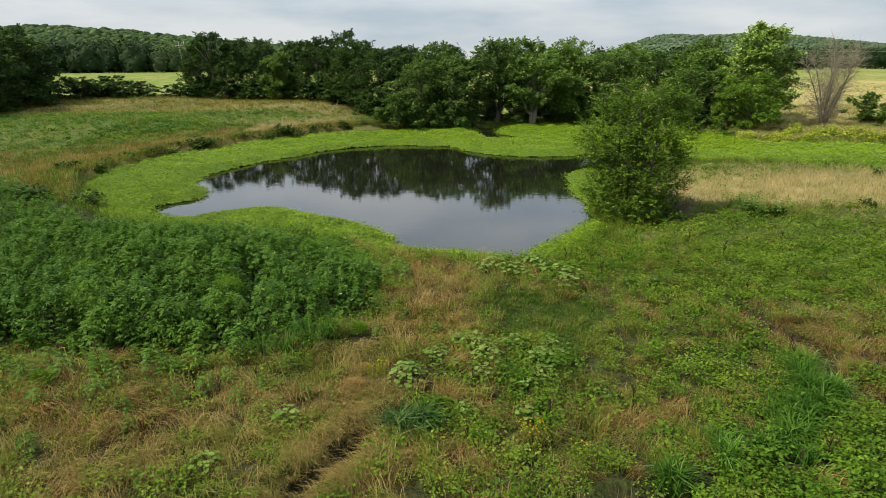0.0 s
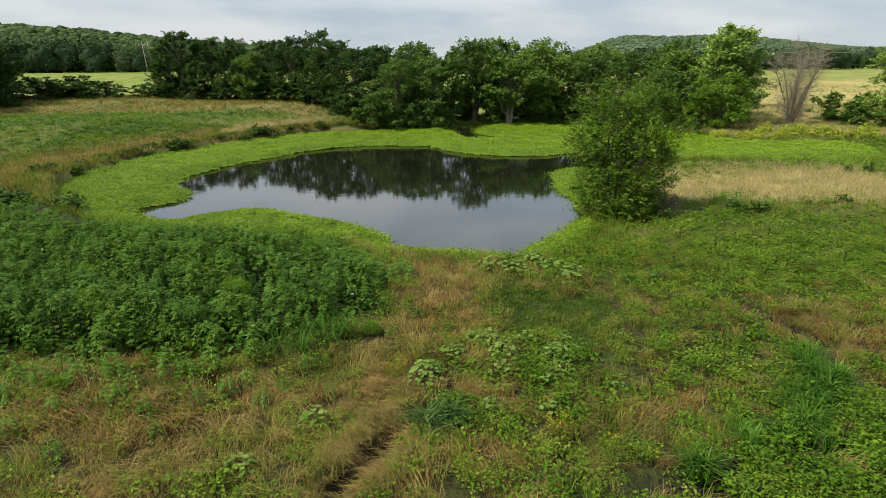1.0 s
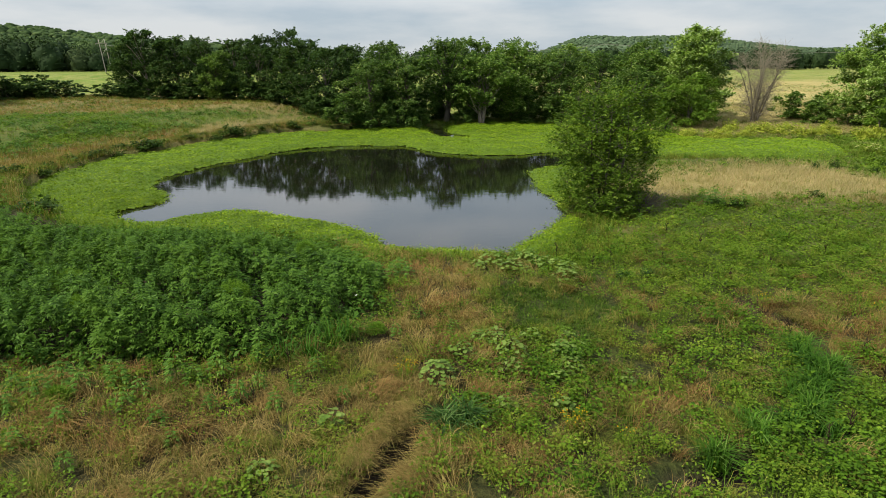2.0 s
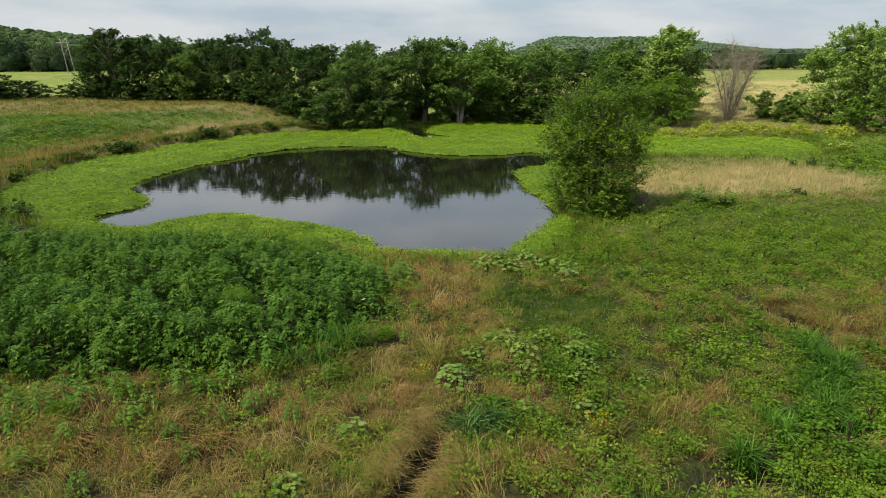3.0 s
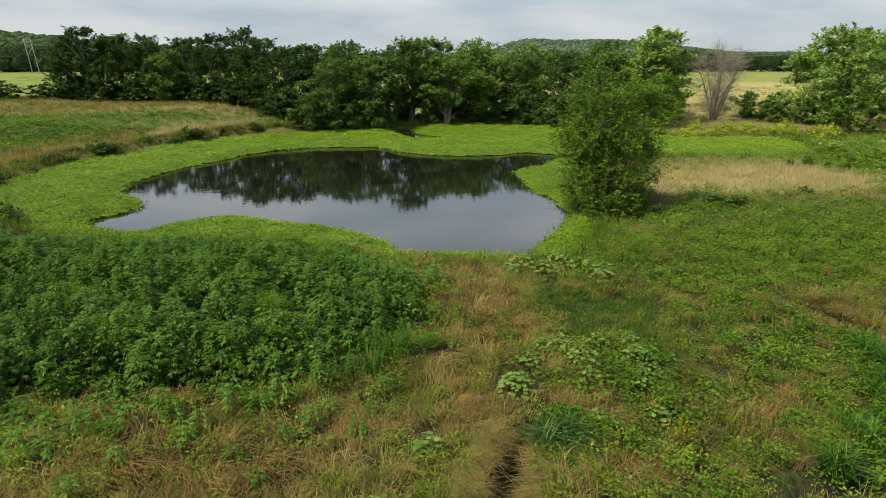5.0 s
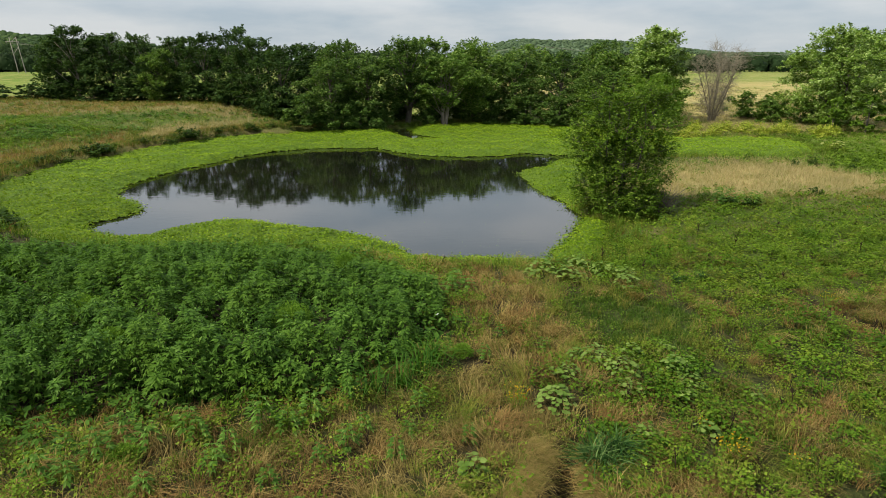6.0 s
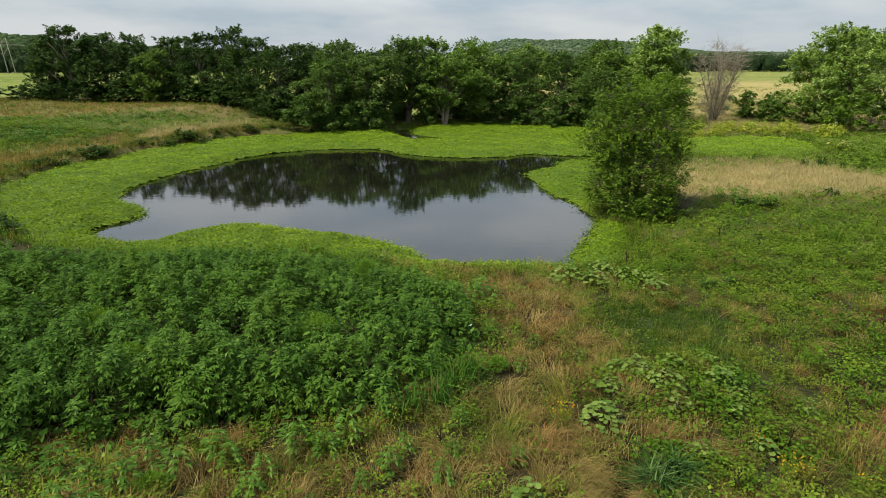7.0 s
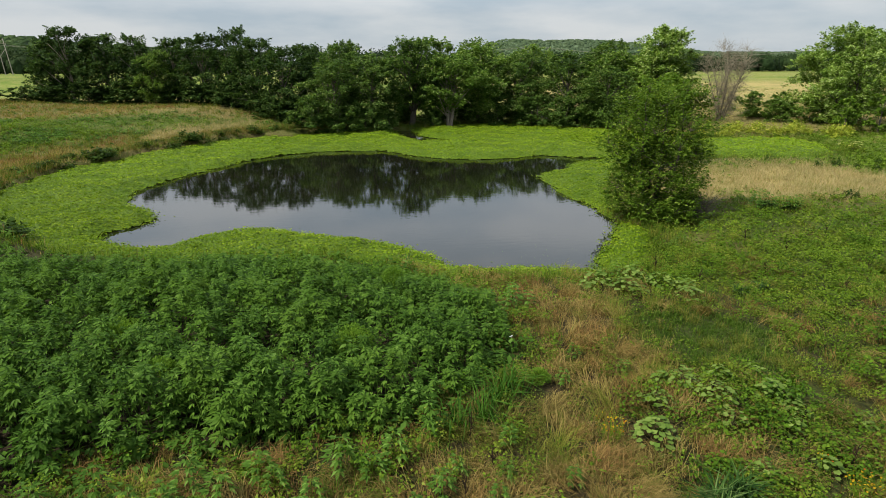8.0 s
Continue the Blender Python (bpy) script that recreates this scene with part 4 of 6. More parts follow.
# ---- far woods, hills, pylon, wires ----
def build_far_woods():
    rng = np.random.default_rng(12)
    def dome(seed, rings, sides, lump, rise=1.15):
        """A closed lumpy crown of radius 1."""
        drng = np.random.default_rng(seed)
        v = [(0, 0, 0.75 + rise)]
        for i in range(1, rings + 1):
            el = math.pi / 2 * (1 - 1.25 * i / rings)
            for k in range(sides):
                ang = 6.283 * (k + 0.5 * (i % 2)) / sides
                r = 1 + lump * (math.sin(3 * ang + seed) * math.cos(4 * el + seed) + drng.normal(0, 0.55))
                v.append((r * math.cos(el) * math.cos(ang), r * math.cos(el) * math.sin(ang), 0.75 + rise * r * math.sin(el)))
        f = [(0, 1 + k, 1 + (k + 1) % sides) for k in range(sides)]
        for i in range(rings - 1):
            for k in range(sides):
                p0, p1 = 1 + i * sides + k, 1 + i * sides + (k + 1) % sides
                f += [(p0, p0 + sides, p1), (p1, p0 + sides, p1 + sides)]
        return np.array(v), np.array(f)

    crowns = []
    for i in range(5):
        core = dome(900 + i, 7, 13, 0.14)
        n = 400
        pick = rng.integers(0, len(core[0]), n)
        p = core[0][pick] * rng.uniform(0.92, 1.14, (n, 1)) + rng.normal(0, 0.10, (n, 3))
        crowns.append(join([core, strew(CHIP, p, turns(np.arctan2(p[:, 1], p[:, 0]), rng.normal(0.5, 0.4, n), rng.normal(0, 0.5, n)), rng.uniform(0.12, 0.24, n))]))
    # a row beyond the green field, and one beyond the dry field; light and dark crowns mixed
    rows = {"dark": [], "light": []}
    for x0, y0, x1, y1, count, deep, h0, h1 in ((-270, 262, -136, 288, 60, 26, 4.6, 7.0), (-136, 288, -40, 308, 52, 24, 3.0, 4.8), (-40, 312, 60, 340, 16, 24, 5.0, 6.4), (60, 338, 430, 428, 90, 26, 4.6, 6.4),
                                                (-330, 320, -60, 380, 95, 60, 4.2, 6.4), (-420, 390, -90, 450, 110, 60, 4.6, 6.8)):
        t = rng.uniform(0, 1, count)
        x, y = x0 + (x1 - x0) * t + rng.normal(0, 2, count), y0 + (y1 - y0) * t + rng.uniform(0, deep, count)
        pale = (patchy(x, y, 26, 91) + rng.normal(0, 0.12, count) > 0.52) & (x < 0)
        for key, m in (("dark", ~pale), ("light", pale)):
            if m.any():
                rows[key].append(strew_many(crowns, np.stack([x, y, height(x, y) - 0.5], 1)[m], rng, h0, h1, 0.05))
    stuff("distant_tree_row", join(rows["dark"]), M_FAR_DARK, "distant dark green tree row beyond the fields", "woods")
    stuff("distant_pale_trees", join(rows["light"]), M_FAR_PALE, "distant lighter green trees among the dark row", "woods")
    small = [dome(930 + i, 4, 8, 0.20, 0.8) for i in range(5)]
    tiny = [dome(940 + i, 3, 7, 0.20, 0.6) for i in range(5)]
    n = 8000
    x, y = rng.uniform(60, 900, n), rng.uniform(680, 960, n)
    ok = (hills(x, y) > 3.0) & (np.abs(x) < 0.95 * y)
    x, y = x[ok], y[ok]
    east = np.stack([x, y, height(x, y) - rng.uniform(0.2, 1.5, len(x))], 1)
    n = 6400
    x, y = rng.uniform(-760, -60, n), rng.uniform(470, 860, n)
    ok = (hills(x, y) > 2.0) & (np.abs(x) < 0.95 * y)
    x, y = x[ok], y[ok]
    pale = patchy(x, y, 70, 93) + rng.normal(0, 0.10, len(x)) > 0.5
    stuff("hill_woods", strew_many(tiny, east, rng, 1.2, 3.0, 0.08), M_FAR, "green woods over the low hills, haze in their colour", "woods")
    p = np.stack([x, y, height(x, y) + 0.5], 1)
    stuff("dark_hill_woods", strew_many(small, p[~pale], rng, 3.8, 6.8, 0.05), M_HILL, "dark green woods over the hill", "woods")
    stuff("pale_hill_woods", strew_many(tiny, p[pale], rng, 3.6, 6.2, 0.05), M_FAR_PALE, "lighter green woods over the hill", "woods")


build_far_woods()


def build_pylon():
    x, y = -112.4, 259.5
    g = ground_z(x, y)
    root = thing("power_pylon", x, y, g, "weathered wooden H-frame power pylon beyond the field", "pylon")
    # both poles lean the same way
    for foot, top, tall in ((0.03, -1.07, 12.1), (2.40, 1.07, 12.3)):
        part("pole", mesh_from("pole", *tube([(foot, 0, -0.5), ((foot + top) / 2, 0, 6), (top, 0, tall)], [0.17, 0.15, 0.12], 8), M_POLE, True), root)
    part("brace", mesh_from("brace", *tube([(-0.55, 0.1, 6.4), (1.42, 0.1, 9.0)], [0.09, 0.09], 6), M_POLE), root)
    part("brace", mesh_from("top_brace", *tube([(-0.40, 0.1, 10.8), (1.07, 0.1, 12.2)], [0.08, 0.08], 6), M_POLE), root)
    arm = part("crossarm", mesh_from("crossarm", *tube([(-2.4, 0, 10.7), (1.9, 0, 10.7)], [0.13, 0.13], 6), M_POLE), root)
    for s in (-2.2, -0.3, 1.7):
        part("insulator", mesh_from("insulator", *tube([(s, 0, 10.6), (s, 0, 10.4), (s, 0, 10.1)], [0.05, 0.13, 0.09], 8), M_POLE, True), arm)
    for s in (-2.2, -0.3, 1.7):
        a, b = Vector((x + s, y, g + 10.1)), Vector((x + 640 + s, y + 150, g + 13))
        pts = [a.lerp(b, i / 24) - Vector((0, 0, 5.0 * (1 - (2 * (i % 8) / 8 - 1) ** 2))) for i in range(25)]
        tagged(new("power_line", mesh_from("power_line", *tube(pts, [0.038] * 25, 4), M_POLE)), "thin power line strung over the fields", "cable", "power lines")


build_pylon()


# ---- low plants: templates ----
def blade(rng, tall, thick, droop):
    """One bent blade: three triangles."""
    ang = rng.uniform(0, 6.283)
    d = np.array([math.cos(ang), math.sin(ang), 0])
    w = np.array([-d[1], d[0], 0]) * thick
    a, b = d * droop * 0.30 * tall + (0, 0, tall * 0.62), d * droop * tall + (0, 0, tall * (1 - 0.35 * droop))
    return np.array([-w, w, a - w * 0.7, a + w * 0.7, b]), np.array([(0, 1, 3), (0, 3, 2), (2, 3, 4)])


def tuft(seed, blades, tall, thick, droop, spread):
    rng = np.random.default_rng(seed)
    out = []
    for i in range(blades):
        v, f = blade(rng, tall * rng.uniform(0.55, 1.15), thick, droop * rng.uniform(0.3, 1.6))
        out.append((v + (rng.normal(0, spread), rng.normal(0, spread), -0.03), f))
    return join(out)


def thin_tuft(seed, blades, tall, thick, droop, spread):
    """A tuft of plain one-triangle blades, for grass far off."""
    rng = np.random.default_rng(seed)
    out = []
    for i in range(blades):
        ang, h = rng.uniform(0, 6.283), tall * rng.uniform(0.5, 1.15)
        d = np.array([math.cos(ang), math.sin(ang), 0])
        w = np.array([-d[1], d[0], 0]) * thick
        v = np.array([-w, w, d * droop * h * rng.uniform(0, 1.3) + (0, 0, h)]) + (rng.normal(0, spread), rng.normal(0, spread), -0.03)
        out.append((v, np.array([(0, 1, 2)])))
    return join(out)


def combed_tuft(seed, blades, tall, thick, droop, spread):
    """A tuft whose blades are laid over to one side."""
    rng = np.random.default_rng(seed)
    out = []
    for i in range(blades):
        ang = rng.normal(0, 0.55)
        d = np.array([math.cos(ang), math.sin(ang), 0])
        w = np.array([-d[1], d[0], 0]) * thick
        h, k = tall * rng.uniform(0.6, 1.15), droop * rng.uniform(0.6, 1.3)
        a, b = d * k * 0.45 * h + (0, 0, h * 0.55), d * k * 1.1 * h + (0, 0, h * max(0.15, 0.75 - 0.3 * k))
        v = np.array([-w, w, a - w * 0.7, a + w * 0.7, b]) + (rng.normal(0, spread), rng.normal(0, spread), -0.03)
        out.append((v, np.array([(0, 1, 3), (0, 3, 2), (2, 3, 4)])))
    return join(out)


def forb(seed, leaves, tall, wide, size, shape=LEAF):
    """A low leafy weed."""
    rng = np.random.default_rng(seed)
    ang, r, z = rng.uniform(0, 6.283, leaves), wide * np.sqrt(rng.uniform(0, 1, leaves)), tall * rng.uniform(0.25, 1.0, leaves)
    p = np.stack([r * np.cos(ang), r * np.sin(ang), z * (1 - 0.35 * (r / wide) ** 2)], 1)
    return strew(shape, p, turns(ang + rng.normal(0, 0.7, leaves), rng.normal(0.15, 0.35, leaves), rng.normal(0, 0.35, leaves)), rng.uniform(0.7, 1.3, leaves) * size)


def palmate(rng, size, lobes=5):
    """A leaf of five pointed lobes, root at 0, spreading along x."""
    out = []
    for ang, k in ((0, 1.0), (0.62, 0.85), (-0.62, 0.85), (1.25, 0.55), (-1.25, 0.55))[:lobes]:
        out.append(strew(SLIM, np.zeros((1, 3)), turns([ang], [rng.uniform(-0.08, 0.22)], [rng.normal(0, 0.2)]), np.array([[size * k, size * k * 1.3, size * k]])))
    return join(out)


def scatter_points(rng, x0, x1, y0, y1, per):
    n = int((x1 - x0) * (y1 - y0) * per)
    return rng.uniform(x0, x1, n), rng.uniform(y0, y1, n)


# places kept free for single plants: x, y, radius
SINGLE = [(-1.05, 13.45, .40), (-0.55, 13.75, .30), (5.1, 11.9, .35), (6.6, 12.6, .3), (-1.15, 15.9, .45), (10.4, 16.8, .35), (10.9, 17.6, .35), (10.2, 15.8, .35), (10.9, 16.0, .35), (9.4, 14.8, .35)]


def on_land(x, y, margin=-0.1):
    ok = depth_in(x, y, SHORE) < -margin
    ok &= (line_distance(x, y, GULLY_A, False) > 0.50) & (line_distance(x, y, GULLY_C, False) > 0.28)
    for px, py, r in SINGLE:
        ok &= np.hypot(x - px, y - py) > r
    return ok & (line_distance(x, y, GULLY_B, False) > 0.5)


def rooted(x, y, lift=0.0):
    return np.stack([x, y, height(x, y) + lift], 1)


# ---- the ragweed thicket ----
def mounds(x, y, cell, seed):
    """Nearest of a loose grid of mound centres: the offset from it, and its own random number."""
    iu, iv = np.floor(x / cell), np.floor(y / cell)
    best, ox, oy, rnd = np.full(x.shape, 1e9), np.zeros(x.shape), np.zeros(x.shape), np.zeros(x.shape)
    for a in (-1, 0, 1):
        for b in (-1, 0, 1):
            u, v = iu + a, iv + b
            cx, cy = (u + 0.15 + 0.7 * lattice(u, v, seed)) * cell, (v + 0.15 + 0.7 * lattice(u, v, seed + 9)) * cell
            q = np.hypot(x - cx, y - cy)
            near = q < best
            best, ox, oy = np.where(near, q, best), np.where(near, x - cx, ox), np.where(near, y - cy, oy)
            rnd = np.where(near, lattice(u, v, seed + 17), rnd)
    return best, ox, oy, rnd


def rosette(rng, fingers, size, dip):
    """Slender toothed fingers in a ring, as at the head of a ragweed shoot."""
    ang = np.arange(fingers) * 6.283 / fingers + rng.normal(0, 0.25, fingers)
    k = size * rng.uniform(0.7, 1.2, fingers)
    p = np.stack([0.03 * np.cos(ang), 0.03 * np.sin(ang), np.zeros(fingers)], 1)
    return strew(SLIM, p, turns(ang, dip + rng.normal(0, 0.16, fingers), rng.normal(0, 0.25, fingers)), np.stack([k, k * 1.5, k], 1))


def ragweed_shoot(seed, deep):
    """The leafy head of a tall ragweed, its tip at the origin, on a stem that goes down into the stand."""
    rng = np.random.default_rng(seed)
    out = []
    v, f = rosette(rng, 6, 0.11, -0.35)
    out.append((v + (0, 0, 0.0), f))
    v, f = rosette(rng, 9, 0.20, 0.05)
    out.append((v + (0, 0, -0.05), f))
    v, f = rosette(rng, 9, 0.25, 0.22)
    out.append((v + (0, 0, -0.15), f))
    for i in range(6):
        z = -0.28 - 0.14 * i
        for side in (0, math.pi):
            ang = i * 1.571 + side + rng.normal(0, 0.35)
            reach = 0.10 + 0.02 * i
            p = np.array([[reach * math.cos(ang), reach * math.sin(ang), z + rng.normal(0, 0.03)]])
            out.append(strew(palmate(rng, 0.25, 3 if i % 2 else 5), p, turns([ang], [rng.uniform(0.1, 0.45)], [rng.normal(0, 0.15)]), [1.0]))
    out.append(tube([(0.03, 0.02, -deep), (0.01, 0, -deep * 0.5), (0, 0, 0)], [0.014, 0.011, 0.005], 4))
    return join(out)


def stand_height(x, y, d):
    """The height of the ragweed stand above the ground: mounds with gaps, lower towards its rim and the pond."""
    q, ox, oy, rnd = mounds(x, y, 1.35, 51)
    swell = np.clip(1 - (q / 0.95) ** 2, 0, 1)
    h = 0.55 + 0.55 * smooth(d, 0.1, 1.5) + 0.25 * smooth(-x, 7, 12)
    low = 0.30 + 0.70 * smooth(-depth_in(x, y, SHORE), 0.6, 5.5)
    h = (h * (1 - 0.25 * smooth(y, 23.0, 29.5)) + (swell - 0.5) * 0.9 + (rnd - 0.5) * 0.35) * low
    return np.maximum(h, 0.30), rnd, swell


def build_thicket():
    rng = np.random.default_rng(5)
    shoots = [ragweed_shoot(100 + i, 2.0) for i in range(7)]
    groups = {"dark": [], "light": []}
    step = 0.32
    gx, gy = np.meshgrid(np.arange(-31, -2, step), np.arange(15.4, 43, step))
    x = gx.ravel() + rng.uniform(-0.17, 0.17, gx.size)
    y = gy.ravel() + rng.uniform(-0.17, 0.17, gx.size)
    d = depth_in(x, y, THICKET) + (patchy(x, y, 1.6, 31) - 0.5) * 1.3
    ok = (d > 0.1) & (patchy(x, y, 1.7, 35) > 0.31) & (depth_in(x, y, SHORE) < 0.1) & ((y < 30) | (rng.uniform(0, 1, len(x)) < 0.5)) & (np.abs(x + 4) < 6 + 0.86 * y)
    for px, py, r in FEATHERY + GAPS:
        ok &= np.hypot(x - px, y - py) > r * 0.8
    x, y, d = x[ok], y[ok], d[ok]
    h, rnd, swell = stand_height(x, y, d)
    ok = (swell > 0.16) | (rng.uniform(0, 1, len(x)) < 0.25)
    x, y, d, h, rnd = x[ok], y[ok], d[ok], h[ok], rnd[ok]
    top = h * rng.uniform(0.78, 1.06, len(x))
    light = (rnd > 0.72) ^ (rng.uniform(0, 1, len(x)) < 0.08)
    pick = rng.integers(0, len(shoots), len(x))
    for i, t in enumerate(shoots):
        for key, m in (("dark", (pick == i) & ~light), ("light", (pick == i) & light)):
            k = int(m.sum())
            groups[key].append(strew(t, rooted(x[m], y[m]) + np.stack([0 * x, 0 * x, top], 1)[m], turns(rng.uniform(0, 6.283, k), rng.normal(0, 0.16, k), rng.normal(0, 0.16, k)), rng.uniform(0.58, 0.95, k)))
    stuff("ragweed_thicket", join(groups["dark"]), M_RAGWEED, "dense dark green thicket of giant ragweed", "weeds")
    stuff("young_ragweed", join(groups["light"]), M_RAGWEED_LIGHT, "lighter green clumps of young ragweed in the thicket", "weeds")
    low = [forb(150 + i, 24, 0.42, 0.34, 0.15) for i in range(4)]
    x, y = scatter_points(rng, -26, -2, 15, 32, 2.6)
    ok = depth_in(x, y, THICKET) > -0.2
    stuff("thicket_undergrowth", strew_many(low, rooted(x[ok], y[ok]), rng, 0.8, 1.7), M_RAGWEED, "low leafy undergrowth in the ragweed thicket", "weeds")
    # soft feathery growth where the stand meets the floating mat
    fine = [forb(160 + i, 60, 0.55, 0.34, 0.11, SLIM) for i in range(4)]
    x, y = scatter_points(rng, -28, -3, 25, 42, 5.0)
    d = depth_in(x, y, THICKET)
    ok = (d > -0.7) & (d < 1.1) & (depth_in(x, y, SHORE) < 0.6) & (x > -17)
    stuff("feathery_fringe", strew_many(fine, rooted(x[ok], y[ok]), rng, 0.6, 1.25), M_FENNEL, "soft feathery green weeds between thicket and pond", "weeds")


# bare holes in the stand
GAPS = ((-9.9, 20.5, 0.62), (-9.3, 20.0, 0.5), (-5.6, 22.4, 0.6), (-12.0, 17.3, 0.5), (-16.0, 23.0, 0.8), (-7.2, 18.6, 0.4), (-13.5, 25.0, 0.7))
# places and radii of the rounded feathery weeds in the thicket
FEATHERY = ((-14.0, 22.0, 0.7), (-7.75, 20.1, 0.62), (-2.95, 18.75, 0.32), (-11.0, 14.8, 0.36), (-12.4, 19.2, 0.45), (-6.0, 25.0, 0.45))
build_thicket()


# ---- grass and weeds of the near meadow ----
def build_near_meadow():
    rng = np.random.default_rng(6)
    dry = [tuft(200 + i, 18, 0.36, 0.0055, 0.85, 0.10) for i in range(4)] + [combed_tuft(210 + i, 18, 0.48, 0.0052, 1.05, 0.11) for i in range(4)]
    green = [tuft(220 + i, 13, 0.36, 0.0085, 0.5, 0.08) for i in range(5)]
    weeds = [forb(240 + i, 19, 0.28, 0.22, 0.072, BROAD) for i in range(6)] + [forb(250 + i, 16, 0.36, 0.19, 0.084, BROAD) for i in range(2)]
    x, y = scatter_points(rng, -24, 32, 7, 38, 37)
    ok = on_land(x, y) & (depth_in(x, y, THICKET) < 0.9) & (np.abs(x + 3) < 6 + 0.86 * y) & ((y < 31) | (x > 6))
    # thinner with distance, and open in small hollows
    ok &= patchy(x, y, 0.65, 87, 2) > 0.41
    ok &= rng.uniform(0, 1, len(x)) < np.clip(1.30 - 0.032 * y, 0.28, 1)
    x, y = x[ok], y[ok]
    s = straw_weight(x, y)
    low = 1 - 0.65 * np.exp(-((x - 3.3) / 2.0) ** 2 - ((y - 20.6) / 2.2) ** 2)
    u = rng.uniform(0, 1, len(x))
    forbs = patchy(x, y, 1.7, 41)
    is_weed = u < np.clip(0.08 + 0.75 * (forbs - 0.38) + 0.38 * (0.85 - s) + 0.20 * smooth(x, 2, 9), 0.06, 0.86) * (low > 0.7)
    is_dry = ~is_weed & (rng.uniform(0, 1, len(x)) < s * 1.25)
    is_green = ~is_weed & ~is_dry
    russet = patchy(x, y, 3.5, 43) + 0.25 * np.exp(-((x + 1.2) / 2) ** 2 - ((y - 21) / 4) ** 2) + 0.2 * np.exp(-((x - 14) / 3) ** 2 - ((y - 19.5) / 3) ** 2) > 0.57
    shade = patchy(x, y, 1.3, 45)

    def put(name, mask, templates, material, label, lo, hi, category="grass"):
        if mask.any():
            pts = rooted(x[mask], y[mask])
            if category == "weeds":
                # weeds swell into low mounds with gaps between
                q, ox, oy, rnd = mounds(x[mask], y[mask], 0.95, 7)
                swell = np.clip(1 - (q / 0.60) ** 2, 0, 1) * (0.25 + 0.75 * lattice(np.floor(rnd * 977), np.floor(rnd * 31), 3))
                pts = (pts + np.stack([0 * swell, 0 * swell, 0.62 * swell - 0.06], 1))[swell + 0.2 * (rnd > 0.5) > 0.08]
            stuff(name, strew_many(templates, pts, rng, lo, hi, 0.12), material, label, category)
    put("dry_grass", is_dry & ~russet & (shade < 0.55), dry, M_STRAW, "dry straw-coloured meadow grass", 0.7, 1.2)
    put("russet_grass", is_dry & russet, dry, M_RUSSET, "reddish brown withered grass laid over", 0.7, 1.25)
    put("olive_grass", (is_dry & ~russet & (shade >= 0.55)) | (is_green & (shade > 0.6)), dry, M_OLIVE, "half-dry olive meadow grass", 0.65, 1.1)
    put("green_grass", is_green & (shade <= 0.6) & (low > 0.7), green, M_GREEN_GRASS, "fresh green meadow grass", 0.7, 1.2)
    q, ox, oy, clump = mounds(x, y, 0.95, 7)
    wet = np.exp(-((x - 8.6) / 2.6) ** 2 - ((y - 12.0) / 2.2) ** 2) + 1.1 * (shade - 0.5) + 0.6 * (clump - 0.5) > 0.40
    wet |= (clump < 0.16) & (s < 0.5)
    put("wet_ground_weeds", is_weed & wet, weeds, M_RANK, "dark green weeds on the wet ground", 0.8, 1.5, "weeds")
    is_weed &= ~wet
    tone = clump + 0.5 * (shade - 0.5) - 0.28 * smooth(x, 9, 13) + 0.14 * np.exp(-((x - 6.5) / 3) ** 2 - ((y - 19) / 5) ** 2)
    put("low_weeds", is_weed & (tone < 0.56), weeds, M_FORB, "low broad-leaved green weeds", 0.6, 1.1, "weeds")
    put("olive_weeds", is_weed & (tone >= 0.56), weeds, M_FORB_OLIVE, "low olive green weeds", 0.6, 1.05, "weeds")


build_near_meadow()


